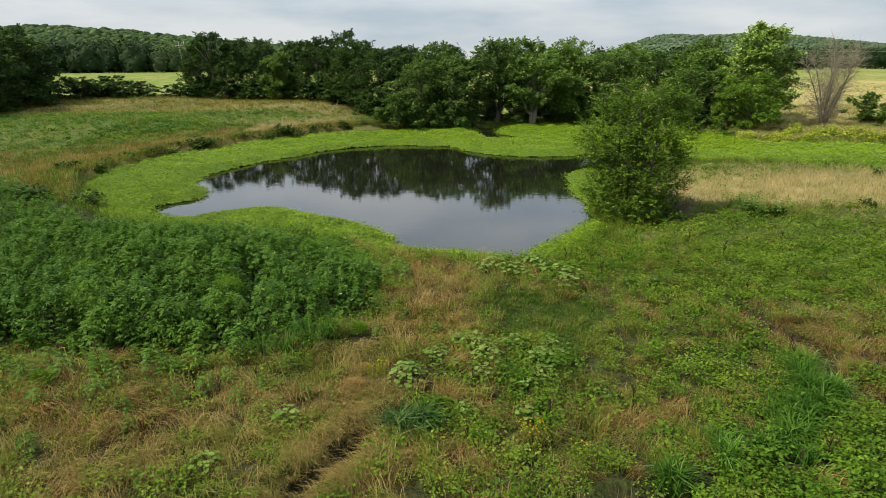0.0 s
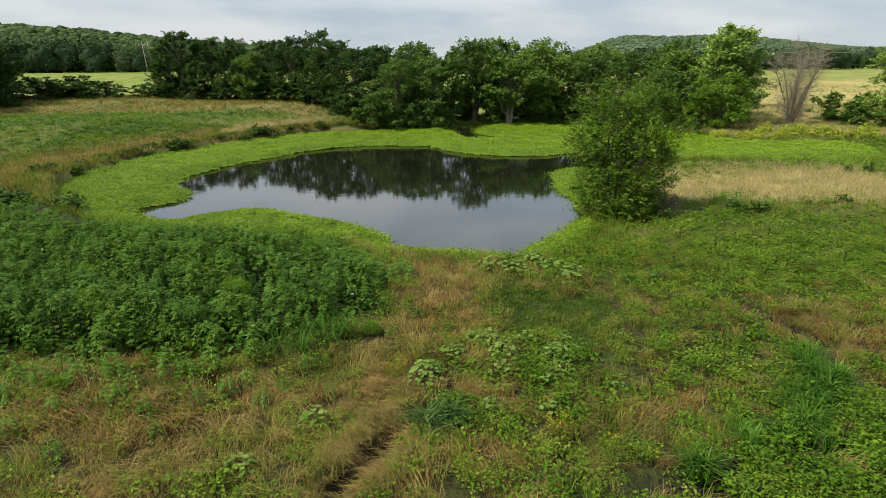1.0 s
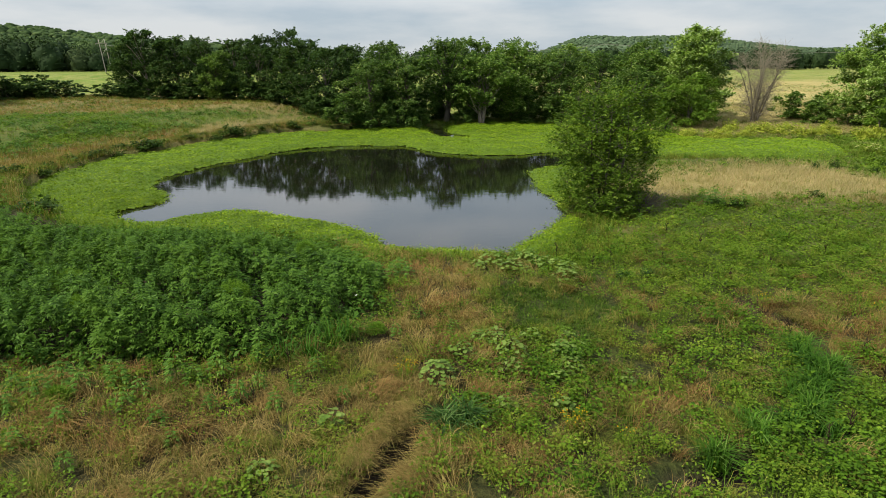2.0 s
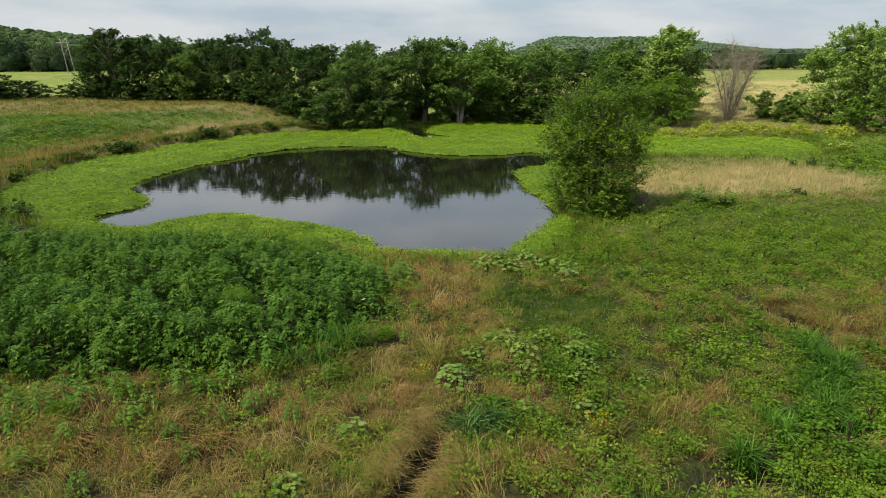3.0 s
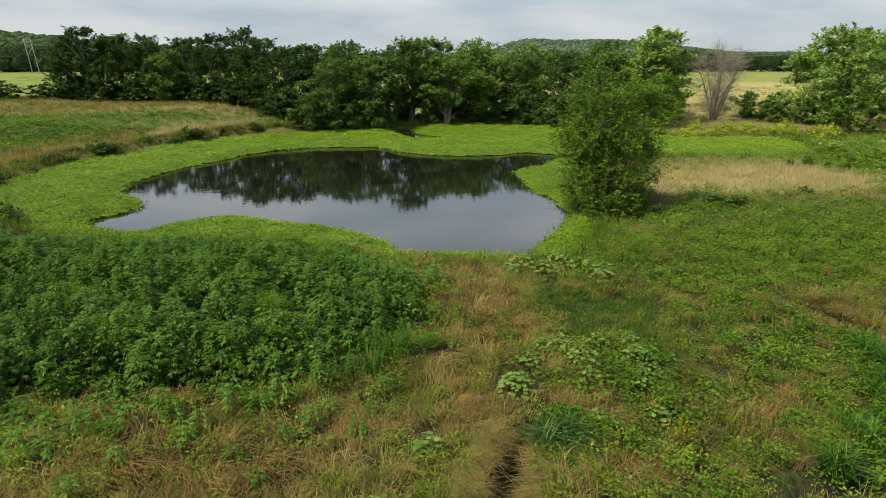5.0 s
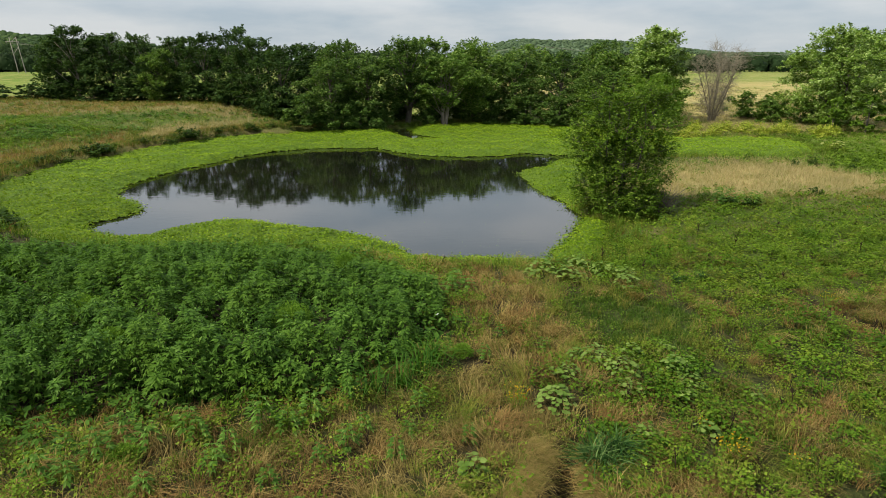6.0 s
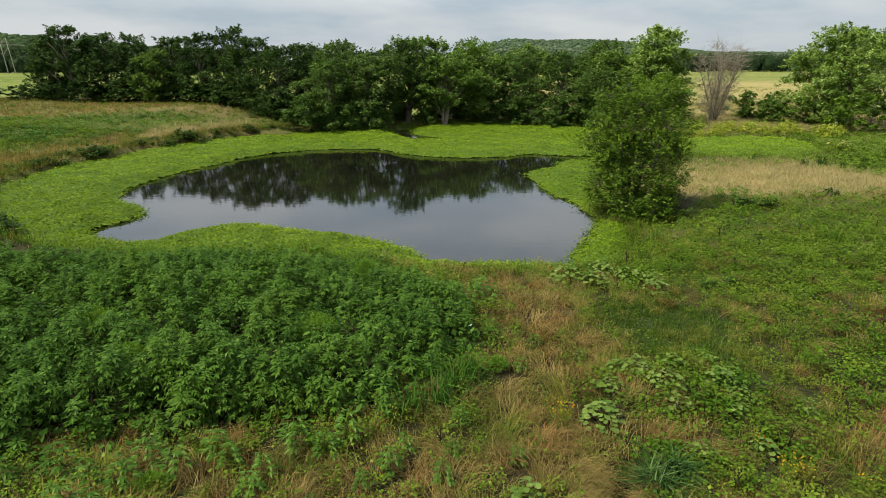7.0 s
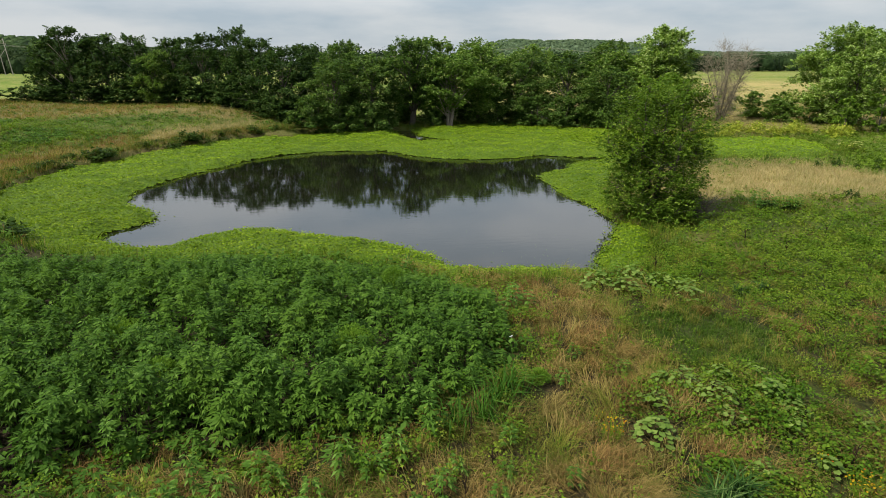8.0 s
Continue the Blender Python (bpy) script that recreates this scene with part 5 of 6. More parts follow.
def build_understorey():
    """Small leaves and short blades that fill the near meadow between the larger plants."""
    rng = np.random.default_rng(44)
    x, y = scatter_points(rng, -20, 26, 8, 31, 115)
    ok = (np.abs(x + 3) < 5 + 0.84 * y) & (rng.uniform(0, 1, len(x)) < np.clip(1.45 - 0.036 * y, 0.3, 1)) & (depth_in(x, y, THICKET) < 0.2)
    x, y = x[ok], y[ok]
    # small hollows stay open between the plants
    ok = on_land(x, y) & (patchy(x, y, 0.65, 87, 2) > 0.47)
    x, y = x[ok], y[ok]
    s = straw_weight(x, y)
    q, ox, oy, rnd = mounds(x, y, 0.7, 77)
    z = height(x, y) + 0.02 + rng.uniform(0, 1, len(x)) ** 1.5 * (0.08 + 0.20 * np.clip(1 - (q / 0.5) ** 2, 0, 1) * rnd)
    u = rng.uniform(0, 1, len(x)) + 0.5 * (patchy(x, y, 1.2, 79) - 0.5)
    dry = u < s * 0.95
    tone = patchy(x, y, 0.8, 83) + rng.normal(0, 0.12, len(x))
    sprig = (np.array([(-0.02, 0, 0), (0.02, 0.0, 0), (1.0, 0.1, 0.3)]), np.array([(0, 1, 2)]))
    for name, m, t, mat, label, cat, lo, hi in (
            ("straw_litter", dry & (tone < 0.52), sprig, M_STRAW, "short dry blades matted over the soil", "grass", 0.16, 0.34),
            ("olive_litter", dry & (tone >= 0.52), sprig, M_OLIVE, "short half-dry blades matted over the soil", "grass", 0.16, 0.34),
            ("small_weeds", ~dry & (tone < 0.5), CHIP, M_FORB, "small green leaves low in the meadow", "weeds", 0.045, 0.085),
            ("small_olive_weeds", ~dry & (tone >= 0.5) & (tone < 0.64), CHIP, M_FORB_OLIVE, "small olive leaves low in the meadow", "weeds", 0.045, 0.08),
            ("short_blades", ~dry & (tone >= 0.64), sprig, M_GREEN_GRASS, "short green blades low in the meadow", "grass", 0.16, 0.32)):
        n = int(m.sum())
        lean = 0.45 if t is CHIP else 0.5
        stuff(name, strew(t, np.stack([x, y, z], 1)[m], turns(rng.uniform(0, 6.283, n), rng.normal(-0.1 if t is CHIP else -0.35, lean, n), rng.normal(0, lean, n)), rng.uniform(lo, hi, n)), mat, label, cat)


build_understorey()


def build_mounds():
    """Rounded weed clumps and laid-over tussocks that stand up out of the near meadow."""
    rng = np.random.default_rng(9)
    mound = [forb(700 + i, 90, 0.45, 0.36, 0.072, BROAD) for i in range(5)]
    big = [forb(710 + i, 64, 0.48, 0.36, 0.092, BROAD) for i in range(4)]
    tussock = [combed_tuft(720 + i, 70, 0.62, 0.0075, 1.05, 0.20) for i in range(5)]
    x, y = scatter_points(rng, -22, 28, 8, 30, 3.0)
    ok = on_land(x, y) & (depth_in(x, y, THICKET) < -0.1) & (np.abs(x + 3) < 5 + 0.86 * y) & (np.hypot(x - 3.3, (y - 20.6) * 0.9) > 2.0)
    x, y = x[ok], y[ok]
    s, u, w = straw_weight(x, y), rng.uniform(0, 1, len(x)), rng.uniform(0, 1, len(x))
    leafy = u > s * 0.95
    for name, mask, t, m, label, cat, lo, hi in (
            ("weed_mounds", leafy & (w < 0.5), mound, M_FORB, "rounded clumps of small-leaved green weeds", "weeds", 0.6, 1.25),
            ("olive_mounds", leafy & (w >= 0.5) & (w < 0.75), mound, M_FORB_OLIVE, "rounded clumps of olive weeds", "weeds", 0.6, 1.2),
            ("broadleaf_weeds", leafy & (w >= 0.75), big, M_FORB, "clumps of broad-leaved green weeds", "weeds", 0.6, 1.15),
            ("straw_tussocks", ~leafy & (w < 0.55), tussock, M_STRAW, "tussocks of long straw grass laid over", "grass", 0.6, 1.15),
            ("russet_tussocks", ~leafy & (w >= 0.55) & (w < 0.75), tussock, M_RUSSET, "tussocks of reddish withered grass", "grass", 0.6, 1.1),
            ("olive_tussocks", ~leafy & (w >= 0.75), tussock, M_OLIVE, "tussocks of half-dry grass", "grass", 0.6, 1.1)):
        stuff(name, strew_many(t, rooted(x[mask], y[mask]), rng, lo, hi, 0.1), m, label, cat)
    # long grass hanging over the gully banks, and rank grass along the shore
    for name, line, lo, hi, n, mat, label in (("gully_grass", GULLY_A, 0.50, 1.0, 165, M_STRAW, "long pale grass hanging over the gully"),
                                              ("ditch_grass", GULLY_B, 0.74, 1.25, 44, M_RUSSET, "withered grass hanging over the ditch")):
        px, py, yaw = [], [], []
        for i in range(n):
            k = rng.integers(0, len(line) - 1)
            (ax, ay), (bx, by), f = line[k], line[k + 1], rng.uniform(0, 1)
            side = rng.choice((-1, 1))
            nx, ny = -(by - ay), bx - ax
            q = math.hypot(nx, ny)
            o = rng.uniform(lo, hi)
            px.append(ax + (bx - ax) * f + side * nx / q * o)
            py.append(ay + (by - ay) * f + side * ny / q * o)
            yaw.append(math.atan2(-side * ny, -side * nx) + rng.normal(0, 0.5))
        pts = rooted(np.array(px), np.array(py))
        pick = rng.integers(0, 5, n)
        yaw = np.array(yaw)
        stuff(name, join([strew(tussock[t], pts[pick == t], turns(yaw[pick == t]), rng.uniform(0.45, 0.8, int((pick == t).sum()))) for t in range(5) if (pick == t).any()]), mat, label, "grass")
    bank = [thin_tuft(740 + i, 12, 0.55, 0.016, 0.5, 0.16) for i in range(4)]
    x, y = scatter_points(rng, -34, 62, 26, 94, 8)
    d = depth_in(x, y, SHORE)
    ok = (d < 0.35) & (d > -1.9) & (depth_in(x, y, THICKET) < 0) & ((x < 28) | (rng.uniform(0, 1, len(x)) < 0.35))
    x, y = x[ok], y[ok]
    w = rng.uniform(0, 1, len(x)) + 0.5 * (patchy(x, y, 5, 61) - 0.5)
    stuff("bank_grass", strew_many(bank, rooted(x[w < .6], y[w < .6]), rng, 0.6, 1.2), M_GREEN_GRASS, "rank green grass along the pond bank", "grass")
    stuff("dry_bank_grass", strew_many(bank, rooted(x[(w >= .6) & (x > -18)], y[(w >= .6) & (x > -18)]), rng, 0.6, 1.2), M_OLIVE, "half-dry grass along the pond bank", "grass")
    x, y = scatter_points(rng, -34, -6, 38, 88, 11)
    d = depth_in(x, y, SHORE)
    ok = (d < 0.0) & (d > -3.2) & (depth_in(x, y, THICKET) < 0)
    stuff("straw_bank_grass", strew_many(bank, rooted(x[ok], y[ok]), rng, 0.5, 1.1), M_STRAW, "straw-coloured grass above the pond bank", "grass")


build_mounds()


def build_hollow():
    """The short soft grass in the hollow below the dam."""
    rng = np.random.default_rng(31)
    lawn = [tuft(760 + i, 12, 0.17, 0.008, 0.7, 0.09) for i in range(4)]
    n = 1150
    a, r = rng.uniform(0, 6.283, n), np.sqrt(rng.uniform(0, 1, n))
    x, y = 3.3 + 2.4 * r * np.cos(a) + (rng.normal(0, .15, n)), 20.6 + 2.8 * r * np.sin(a) + rng.normal(0, .15, n)
    stuff("hollow_grass", strew_many(lawn, rooted(x, y), rng, 0.7, 1.4, 0.1), M_SOFT, "short soft green grass in a hollow", "grass")


build_hollow()


def build_rank_weeds():
    """Rank broad-leaved weeds along the wet ground."""
    rng = np.random.default_rng(37)
    big = [forb(780 + i, 46, 0.55, 0.34, 0.115, BROAD) for i in range(4)]
    px, py = [], []
    for cx, cy, sx, sy, n in ((7.8, 11.6, 1.5, 1.2, 46), (9.6, 13.2, 1.3, 1.3, 34), (10.0, 18.2, 0.9, 1.4, 20), (1.9, 16.9, 1.2, 0.9, 52), (2.6, 15.2, 0.8, 0.7, 20), (0.3, 13.9, 0.5, 0.35, 10), (-0.4, 15.2, 0.5, 0.6, 10), (3.2, 25.2, 1.2, 0.7, 12), (16, 27, 5, 2.0, 40)):
        px.append(rng.normal(cx, sx, n))
        py.append(rng.normal(cy, sy, n))
    x, y = np.concatenate(px), np.concatenate(py)
    ok = on_land(x, y)
    stuff("rank_weeds", strew_many(big, rooted(x[ok], y[ok]), rng, 0.6, 1.1, 0.12), M_RANK, "rank broad-leaved weeds on wet ground", "weeds")


build_rank_weeds()


def build_bank_weeds():
    """Leafy yellow-green cover of the ground beside the young tree."""
    rng = np.random.default_rng(39)
    low = [forb(790 + i, 9, 0.24, 0.26, 0.125, BROAD) for i in range(5)]
    x, y = scatter_points(rng, 5, 36, 22.5, 38.5, 13)
    ok = on_land(x, y) & (rng.uniform(0, 1, len(x)) < smooth(x - 0.4 * (27 - y), 5, 8)) & (rng.uniform(0, 1, len(x)) > 1.4 * straw_weight(x, y) - 0.1)
    x, y = x[ok], y[ok]
    w = patchy(x, y, 2.2, 81) + rng.normal(0, 0.08, len(x)) - 0.22 * smooth(x, 11, 15)
    for name, m, mat, label in (("bank_weeds", w < 0.5, M_FORB, "leafy green weeds beside the young tree"), ("pale_bank_weeds", w >= 0.5, M_FORB_OLIVE, "yellow-green weeds beside the young tree")):
        stuff(name, strew_many(low, rooted(x[m], y[m]), rng, 0.7, 1.3, 0.12), mat, label, "weeds")


build_bank_weeds()


def build_far_meadow():
    rng = np.random.default_rng(8)
    dry = [thin_tuft(300 + i, 8, 0.48, 0.024, 0.95, 0.18) for i in range(4)]
    pale = [thin_tuft(310 + i, 11, 0.46, 0.014, 1.1, 0.22) for i in range(5)]
    weed = [forb(320 + i, 14, 0.36, 0.28, 0.18, CHIP) for i in range(4)]
    spans = [(10, 52, 37, 53, 10.0), (-40, -20, 38, 80, 5.0), (-62, -14, 34, 62, 5.0), (-75, -4, 62, 122, 3.6), (26, 80, 66, 110, 4.0), (26, 58, 64, 80, 11.0), (40, 62, 48, 66, 6.0), (44, 125, 110, 235, 0.45)]
    x, y = [], []
    for x0, x1, y0, y1, per in spans:
        a, b = scatter_points(rng, x0, x1, y0, y1, per)
        x, y = np.concatenate([x, a]), np.concatenate([y, b])
    ok = on_land(x, y) & (depth_in(x, y, THICKET) < 0.0)
    x, y = x[ok], y[ok]
    s = straw_weight(x, y)
    u = rng.uniform(0, 1, len(x))
    dryness, leafy = u < s * 1.05, rng.uniform(0, 1, len(x)) < 0.6
    shade = patchy(x, y, 4, 55)
    for name, mask, t, m, label, cat, lo, hi in (
            ("pale_grass", dryness & (x > 0), pale, M_PALE, "pale dry grass of the field by the pond", "grass", 0.6, 1.15),
            ("tan_grass", dryness & (x <= 0) & (shade < 0.50) & (x < -29), dry, M_STRAW, "tan dry grass of the meadow behind the pond", "grass", 0.6, 1.15),
            # right end of the tan grass, paled to stand for sunlight
            ("sunlit_tone_grass", dryness & (x <= 0) & (shade < 0.50) & (x >= -29), dry, M_PALE, "tan grass of the meadow behind the pond, paled to look sunlit", "grass", 0.6, 1.15),
            ("half_dry_grass", dryness & (x <= 0) & (shade >= 0.50) & (shade < 0.66), dry, M_OLIVE, "half-dry olive grass of the meadow", "grass", 0.6, 1.15),
            ("brown_grass", dryness & (x <= 0) & (shade >= 0.66), dry, M_RUSSET, "brownish dry grass of the meadow behind the pond", "grass", 0.6, 1.15),
            ("meadow_grass", ~dryness & ~leafy, dry, M_GREEN_GRASS, "green grass between the dry bands", "grass", 0.5, 1.0),
            ("meadow_weeds", ~dryness & leafy & ((x > 0) | (shade < 0.47)), weed, M_FORB, "leafy green weeds in the meadow", "weeds", 0.6, 1.2),
            ("dark_meadow_weeds", ~dryness & leafy & (x <= 0) & (shade >= 0.47), weed, M_RAGWEED, "dark leafy weeds in the meadow's green band", "weeds", 0.6, 1.3)):
        stuff(name, strew_many(t, rooted(x[mask], y[mask]), rng, lo, hi, 0.1), m, label, cat)


build_far_meadow()


def build_back_meadow():
    """Meadow grass and weeds under and behind the drone."""
    rng = np.random.default_rng(10)
    dry = [thin_tuft(340 + i, 7, 0.42, 0.02, 0.9, 0.16) for i in range(3)]
    weed = [forb(350 + i, 8, 0.3, 0.26, 0.13, BROAD) for i in range(3)]
    x, y = scatter_points(rng, -24, 20, -10, 7.4, 7)
    ok = on_land(x, y)
    x, y = x[ok], y[ok]
    w = straw_weight(x, y) + rng.normal(0, 0.15, len(x))
    for name, m, t, mat, label, cat in (("back_straw_grass", w > 0.42, dry, M_STRAW, "dry straw grass of the wide meadow", "grass"),
                                        ("back_olive_grass", (w <= 0.42) & (w > 0.25), dry, M_OLIVE, "half-dry grass of the wide meadow", "grass"),
                                        ("back_weeds", w <= 0.25, weed, M_FORB, "low green weeds of the wide meadow", "weeds")):
        stuff(name, strew_many(t, rooted(x[m], y[m]), rng, 0.7, 1.3, 0.12), mat, label, cat)


build_back_meadow()


# ---- single plants ----
PALE = "clump of broad pale green burdock leaves"


def build_burdock(places):
    """Clumps of broad pale leaves, each leaf a part."""
    rng = np.random.default_rng(15)
    v, f = ROUND
    cup = np.array(v) * (1.0, 0.92, 1.0)
    cup[:, 2] = 0.12 * (cup[:, 0] ** 2 + cup[:, 1] ** 2)
    leaf_v = np.concatenate([cup, [(0, 0, -0.03)]])
    leaf_f = [(6, (i + 1) % 6, i) for i in range(6)]
    leaf_v[0] = (-0.28, 0, -0.02)
    blade_mesh = mesh_from("broad_leaf", leaf_v, leaf_f, M_BURDOCK)
    for x, y, wide, count, label in places:
        lone, far = label != PALE, y > 22
        count, wide = int(count * 3.4), wide * (1.0 if lone or far else 0.84)
        root = thing("burdock", x, y, ground_z(x, y), label, "plant", "broad-leaved plants")
        for i in range(count):
            ang = i * 2.399 + rng.uniform(-0.3, 0.3)
            r = wide * math.sqrt((i + 0.4) / count)
            z = (0.62 if wide > 0.42 else 0.40) - (0.36 if wide > 0.42 else 0.2) * (r / wide) ** 2 + rng.uniform(-0.12, 0.10)
            if lone:
                z = 0.72 - 0.58 * (r / wide) ** 2 + rng.uniform(-0.06, 0.06)
            leaf = part("leaf", blade_mesh, root)
            size = rng.uniform(0.10, 0.19) * (1.12 if lone else 1.2 if far else 1.0)
            leaf.matrix_local = pose(r * math.cos(ang), r * math.sin(ang), z, rng.uniform(-18, 18), rng.uniform(-8, 12) + 22 * r / wide, math.degrees(ang)) @ Matrix.Diagonal((size, size, size, 1))
            stalk = part("stem", mesh_from("leaf_stem", *tube([(0.03 * math.cos(ang), 0.03 * math.sin(ang), -0.03), (r * 0.5 * math.cos(ang), r * 0.5 * math.sin(ang), z * 0.7), (r * math.cos(ang), r * math.sin(ang), z - 0.01)], [0.009, 0.007, 0.005], 4), M_FORB), leaf)
            stalk.matrix_parent_inverse = leaf.matrix_local.inverted()


build_burdock([(-1.15, 15.9, 0.56, 27, "large rounded clump of broad pale green leaves")] +
              [(x, y, w, n, PALE) for x, y, w, n in ((-0.3, 17.3, 0.5, 13), (0.8, 17.9, 0.55, 14), (1.2, 17.0, 0.6, 15), (1.0, 16.2, 0.5, 11), (2.1, 18.2, 0.5, 13),
                                                     (2.8, 17.0, 0.6, 14), (2.9, 16.2, 0.5, 12), (3.4, 17.4, 0.4, 9), (0.6, 14.4, 0.35, 9), (2.1, 14.3, 0.4, 9),
                                                     (1.8, 25.6, 0.6, 14), (2.6, 24.7, 0.55, 14), (4.3, 25.0, 0.65, 16), (3.5, 25.9, 0.6, 15), (4.6, 23.6, 0.55, 12), (4.9, 24.4, 0.5, 11),
                                                     (-3.9, 13.4, 0.35, 8), (-5.2, 11.6, 0.4, 9), (4.3, 15.6, 0.35, 7), (0.3, 18.3, 0.3, 7), (3.3, 18.3, 0.35, 8), (2.3, 15.6, 0.3, 7), (3.0, 24.4, 0.4, 8), (1.2, 25.0, 0.35, 7))])


def build_sedge(x, y, soup, material, label):
    root = thing("sedge_clump", x, y, ground_z(x, y), label, "sedge", "sedge clumps")
    tagged(part("grass_tuft", mesh_from("grass_tuft", *soup, material), root), kind="stuff")


for i, (x, y, tall, n, mat) in enumerate(((-1.05, 13.45, 0.78, 190, M_SEDGE), (-0.55, 13.75, 0.66, 120, M_SEDGE), (5.1, 11.9, 0.75, 130, M_LUSH), (6.6, 12.6, 0.6, 80, M_LUSH),
                                           (10.4, 16.8, 0.7, 150, M_REED), (10.9, 17.6, 0.65, 150, M_LUSH), (10.2, 15.8, 0.75, 150, M_REED), (10.9, 16.0, 0.7, 120, M_LUSH),
                                           (9.4, 14.8, 0.7, 120, M_REED), (8.8, 13.9, 0.6, 80, M_LUSH), (11.4, 17.0, 0.6, 80, M_LUSH), (8.7, 14.6, 0.6, 70, M_LUSH), (8.4, 13.5, 0.7, 90, M_LUSH), (7.7, 13.2, 0.6, 70, M_REED), (9.2, 14.2, 0.65, 90, M_LUSH), (10.0, 15.2, 0.7, 100, M_LUSH), (8.5, 12.8, 0.5, 60, M_REED), (6.8, 13.3, 0.5, 60, M_LUSH), (7.4, 24.4, 0.45, 110, M_SEDGE), (8.6, 24.8, 0.4, 90, M_SEDGE),
                                           (-4.9, 17.2, 0.9, 34, M_REED), (-5.6, 16.9, 0.85, 28, M_REED), (-4.3, 17.8, 0.9, 34, M_REED), (-3.9, 18.3, 0.8, 40, M_REED))):
    build_sedge(x, y, tuft(400 + i, int(n * 1.5), tall * 1.2, 0.018, 0.85, 0.14), mat,
                "arching clump of dark green sedge" if mat is M_SEDGE else "lush clump of long bright green grass")

for i, (x, y, r) in enumerate(FEATHERY):
    rng = np.random.default_rng(430 + i)
    n = int(4200 * r)
    d = rng.normal(size=(n, 3))
    d[:, 2] = np.abs(d[:, 2])
    d /= np.linalg.norm(d, axis=1)[:, None]
    foot = 0.1 if r < 0.4 else 1.35 - r
    p = d * r * rng.uniform(0.5, 1.0, (n, 1)) * (1, 1, 0.9) + (0, 0, foot)
    fine = strew(SLIM, p, turns(np.arctan2(d[:, 1], d[:, 0]) + rng.normal(0, .8, n), -np.arcsin(np.clip(d[:, 2], -1, 1)) * 0.7 + rng.normal(0, .4, n), rng.normal(0, .5, n)), rng.uniform(.05, .10, n))
    stem = tube([(0, 0, -0.05), (0, 0, foot + r * 0.8)], [0.03, 0.015], 5)
    root = thing("feathery_weed", x, y, ground_z(x, y), "rounded feathery light green weed standing in the thicket", "plant", "feathery weeds")
    part("foliage", mesh_from("feathery_leaves", *fine, M_FENNEL), root)
    part("stem", mesh_from("feathery_stem", *stem, M_FORB), root)

BLOSSOM = mesh_from("blossom", *ROUND, M_YELLOW)
for i, (x, y, r, n) in enumerate(((-2.05, 16.3, 0.40, 70), (2.15, 13.4, 0.38, 64), (11.9, 21.7, 0.45, 46), (2.0, 14.3, 0.2, 10), (3.2, 12.7, 0.25, 12), (24.0, 32.5, 0.5, 30), (15.6, 20.4, 0.3, 12))):
    rng = np.random.default_rng(460 + i)
    root = thing("yellow_wildflower", x, y, ground_z(x, y), "small clump of orange-yellow wildflowers in the grass", "flowers", "yellow wildflowers")
    a, q = rng.uniform(0, 6.283, n), r * np.sqrt(rng.uniform(0, 1, n))
    z = rng.uniform(0.38, 0.58, n)
    p = np.stack([q * np.cos(a), q * np.sin(a), z], 1)
    for c in p:
        s = rng.uniform(0.030, 0.052)
        part("blossom", BLOSSOM, root).matrix_local = pose(*c, rng.normal(0, 22), rng.normal(0, 22), rng.uniform(0, 360)) @ Matrix.Diagonal((s, s, s, 1))
        part("stem", mesh_from("flower_stem", *tube([(c[0] * .5, c[1] * .5, -0.03), tuple(c)], [0.005, 0.003], 3), M_FORB), root)
    part("foliage", mesh_from("flower_foliage", *forb(470 + i, 40, 0.34, r * 1.1, 0.09), M_FORB), root)


DOCK_STEM = mesh_from("dock_stem", *tube([(0, 0, -0.05), (0.01, -0.01, 0.5), (-0.02, 0.02, 0.85)], [0.013, 0.011, 0.006], 5), M_STALK)
DOCK_SIDE = mesh_from("seed_branch", *tube([(0, 0, 0), (0.05, 0, 0.06), (0.09, 0.01, 0.17)], [0.012, 0.014, 0.007], 5), M_STALK)
DOCKS = [(9.0, 12.7), (9.3, 13.0), (7.2, 12.3), (12.6, 16.9), (10.9, 18.2), (11.0, 18.6), (8.2, 12.4), (13.0, 17.4)]
rng = random.Random(21)
for i in range(44):
    for tries in range(50):
        x, y = rng.uniform(-9, 22), rng.uniform(10, 32)
        if abs(x + 2) < 4 + 0.7 * y and bool(on_land(np.array([x]), np.array([y]))[0]) and float(depth_in(np.array([x]), np.array([y]), THICKET)[0]) < -0.5:
            break
    if i < len(DOCKS):
        x, y = DOCKS[i]
    root = thing("dock_stalk", x, y, 0, "dead dark brown dock stalk standing in the grass", "stalk", "dock stalks")
    part("stem", DOCK_STEM, root)
    for k in range(7):
        part("seed_branch", DOCK_SIDE, root).matrix_local = pose(0, 0, rng.uniform(0.3, 0.74), 0, 0, k * 137.0 + rng.uniform(-30, 30))
    s = rng.uniform(0.55, 1.0)
    root.matrix_world = pose(x, y, ground_z(x, y), rng.uniform(-8, 8), rng.uniform(-8, 8), rng.uniform(0, 360)) @ Matrix.Diagonal((s, s, s, 1))


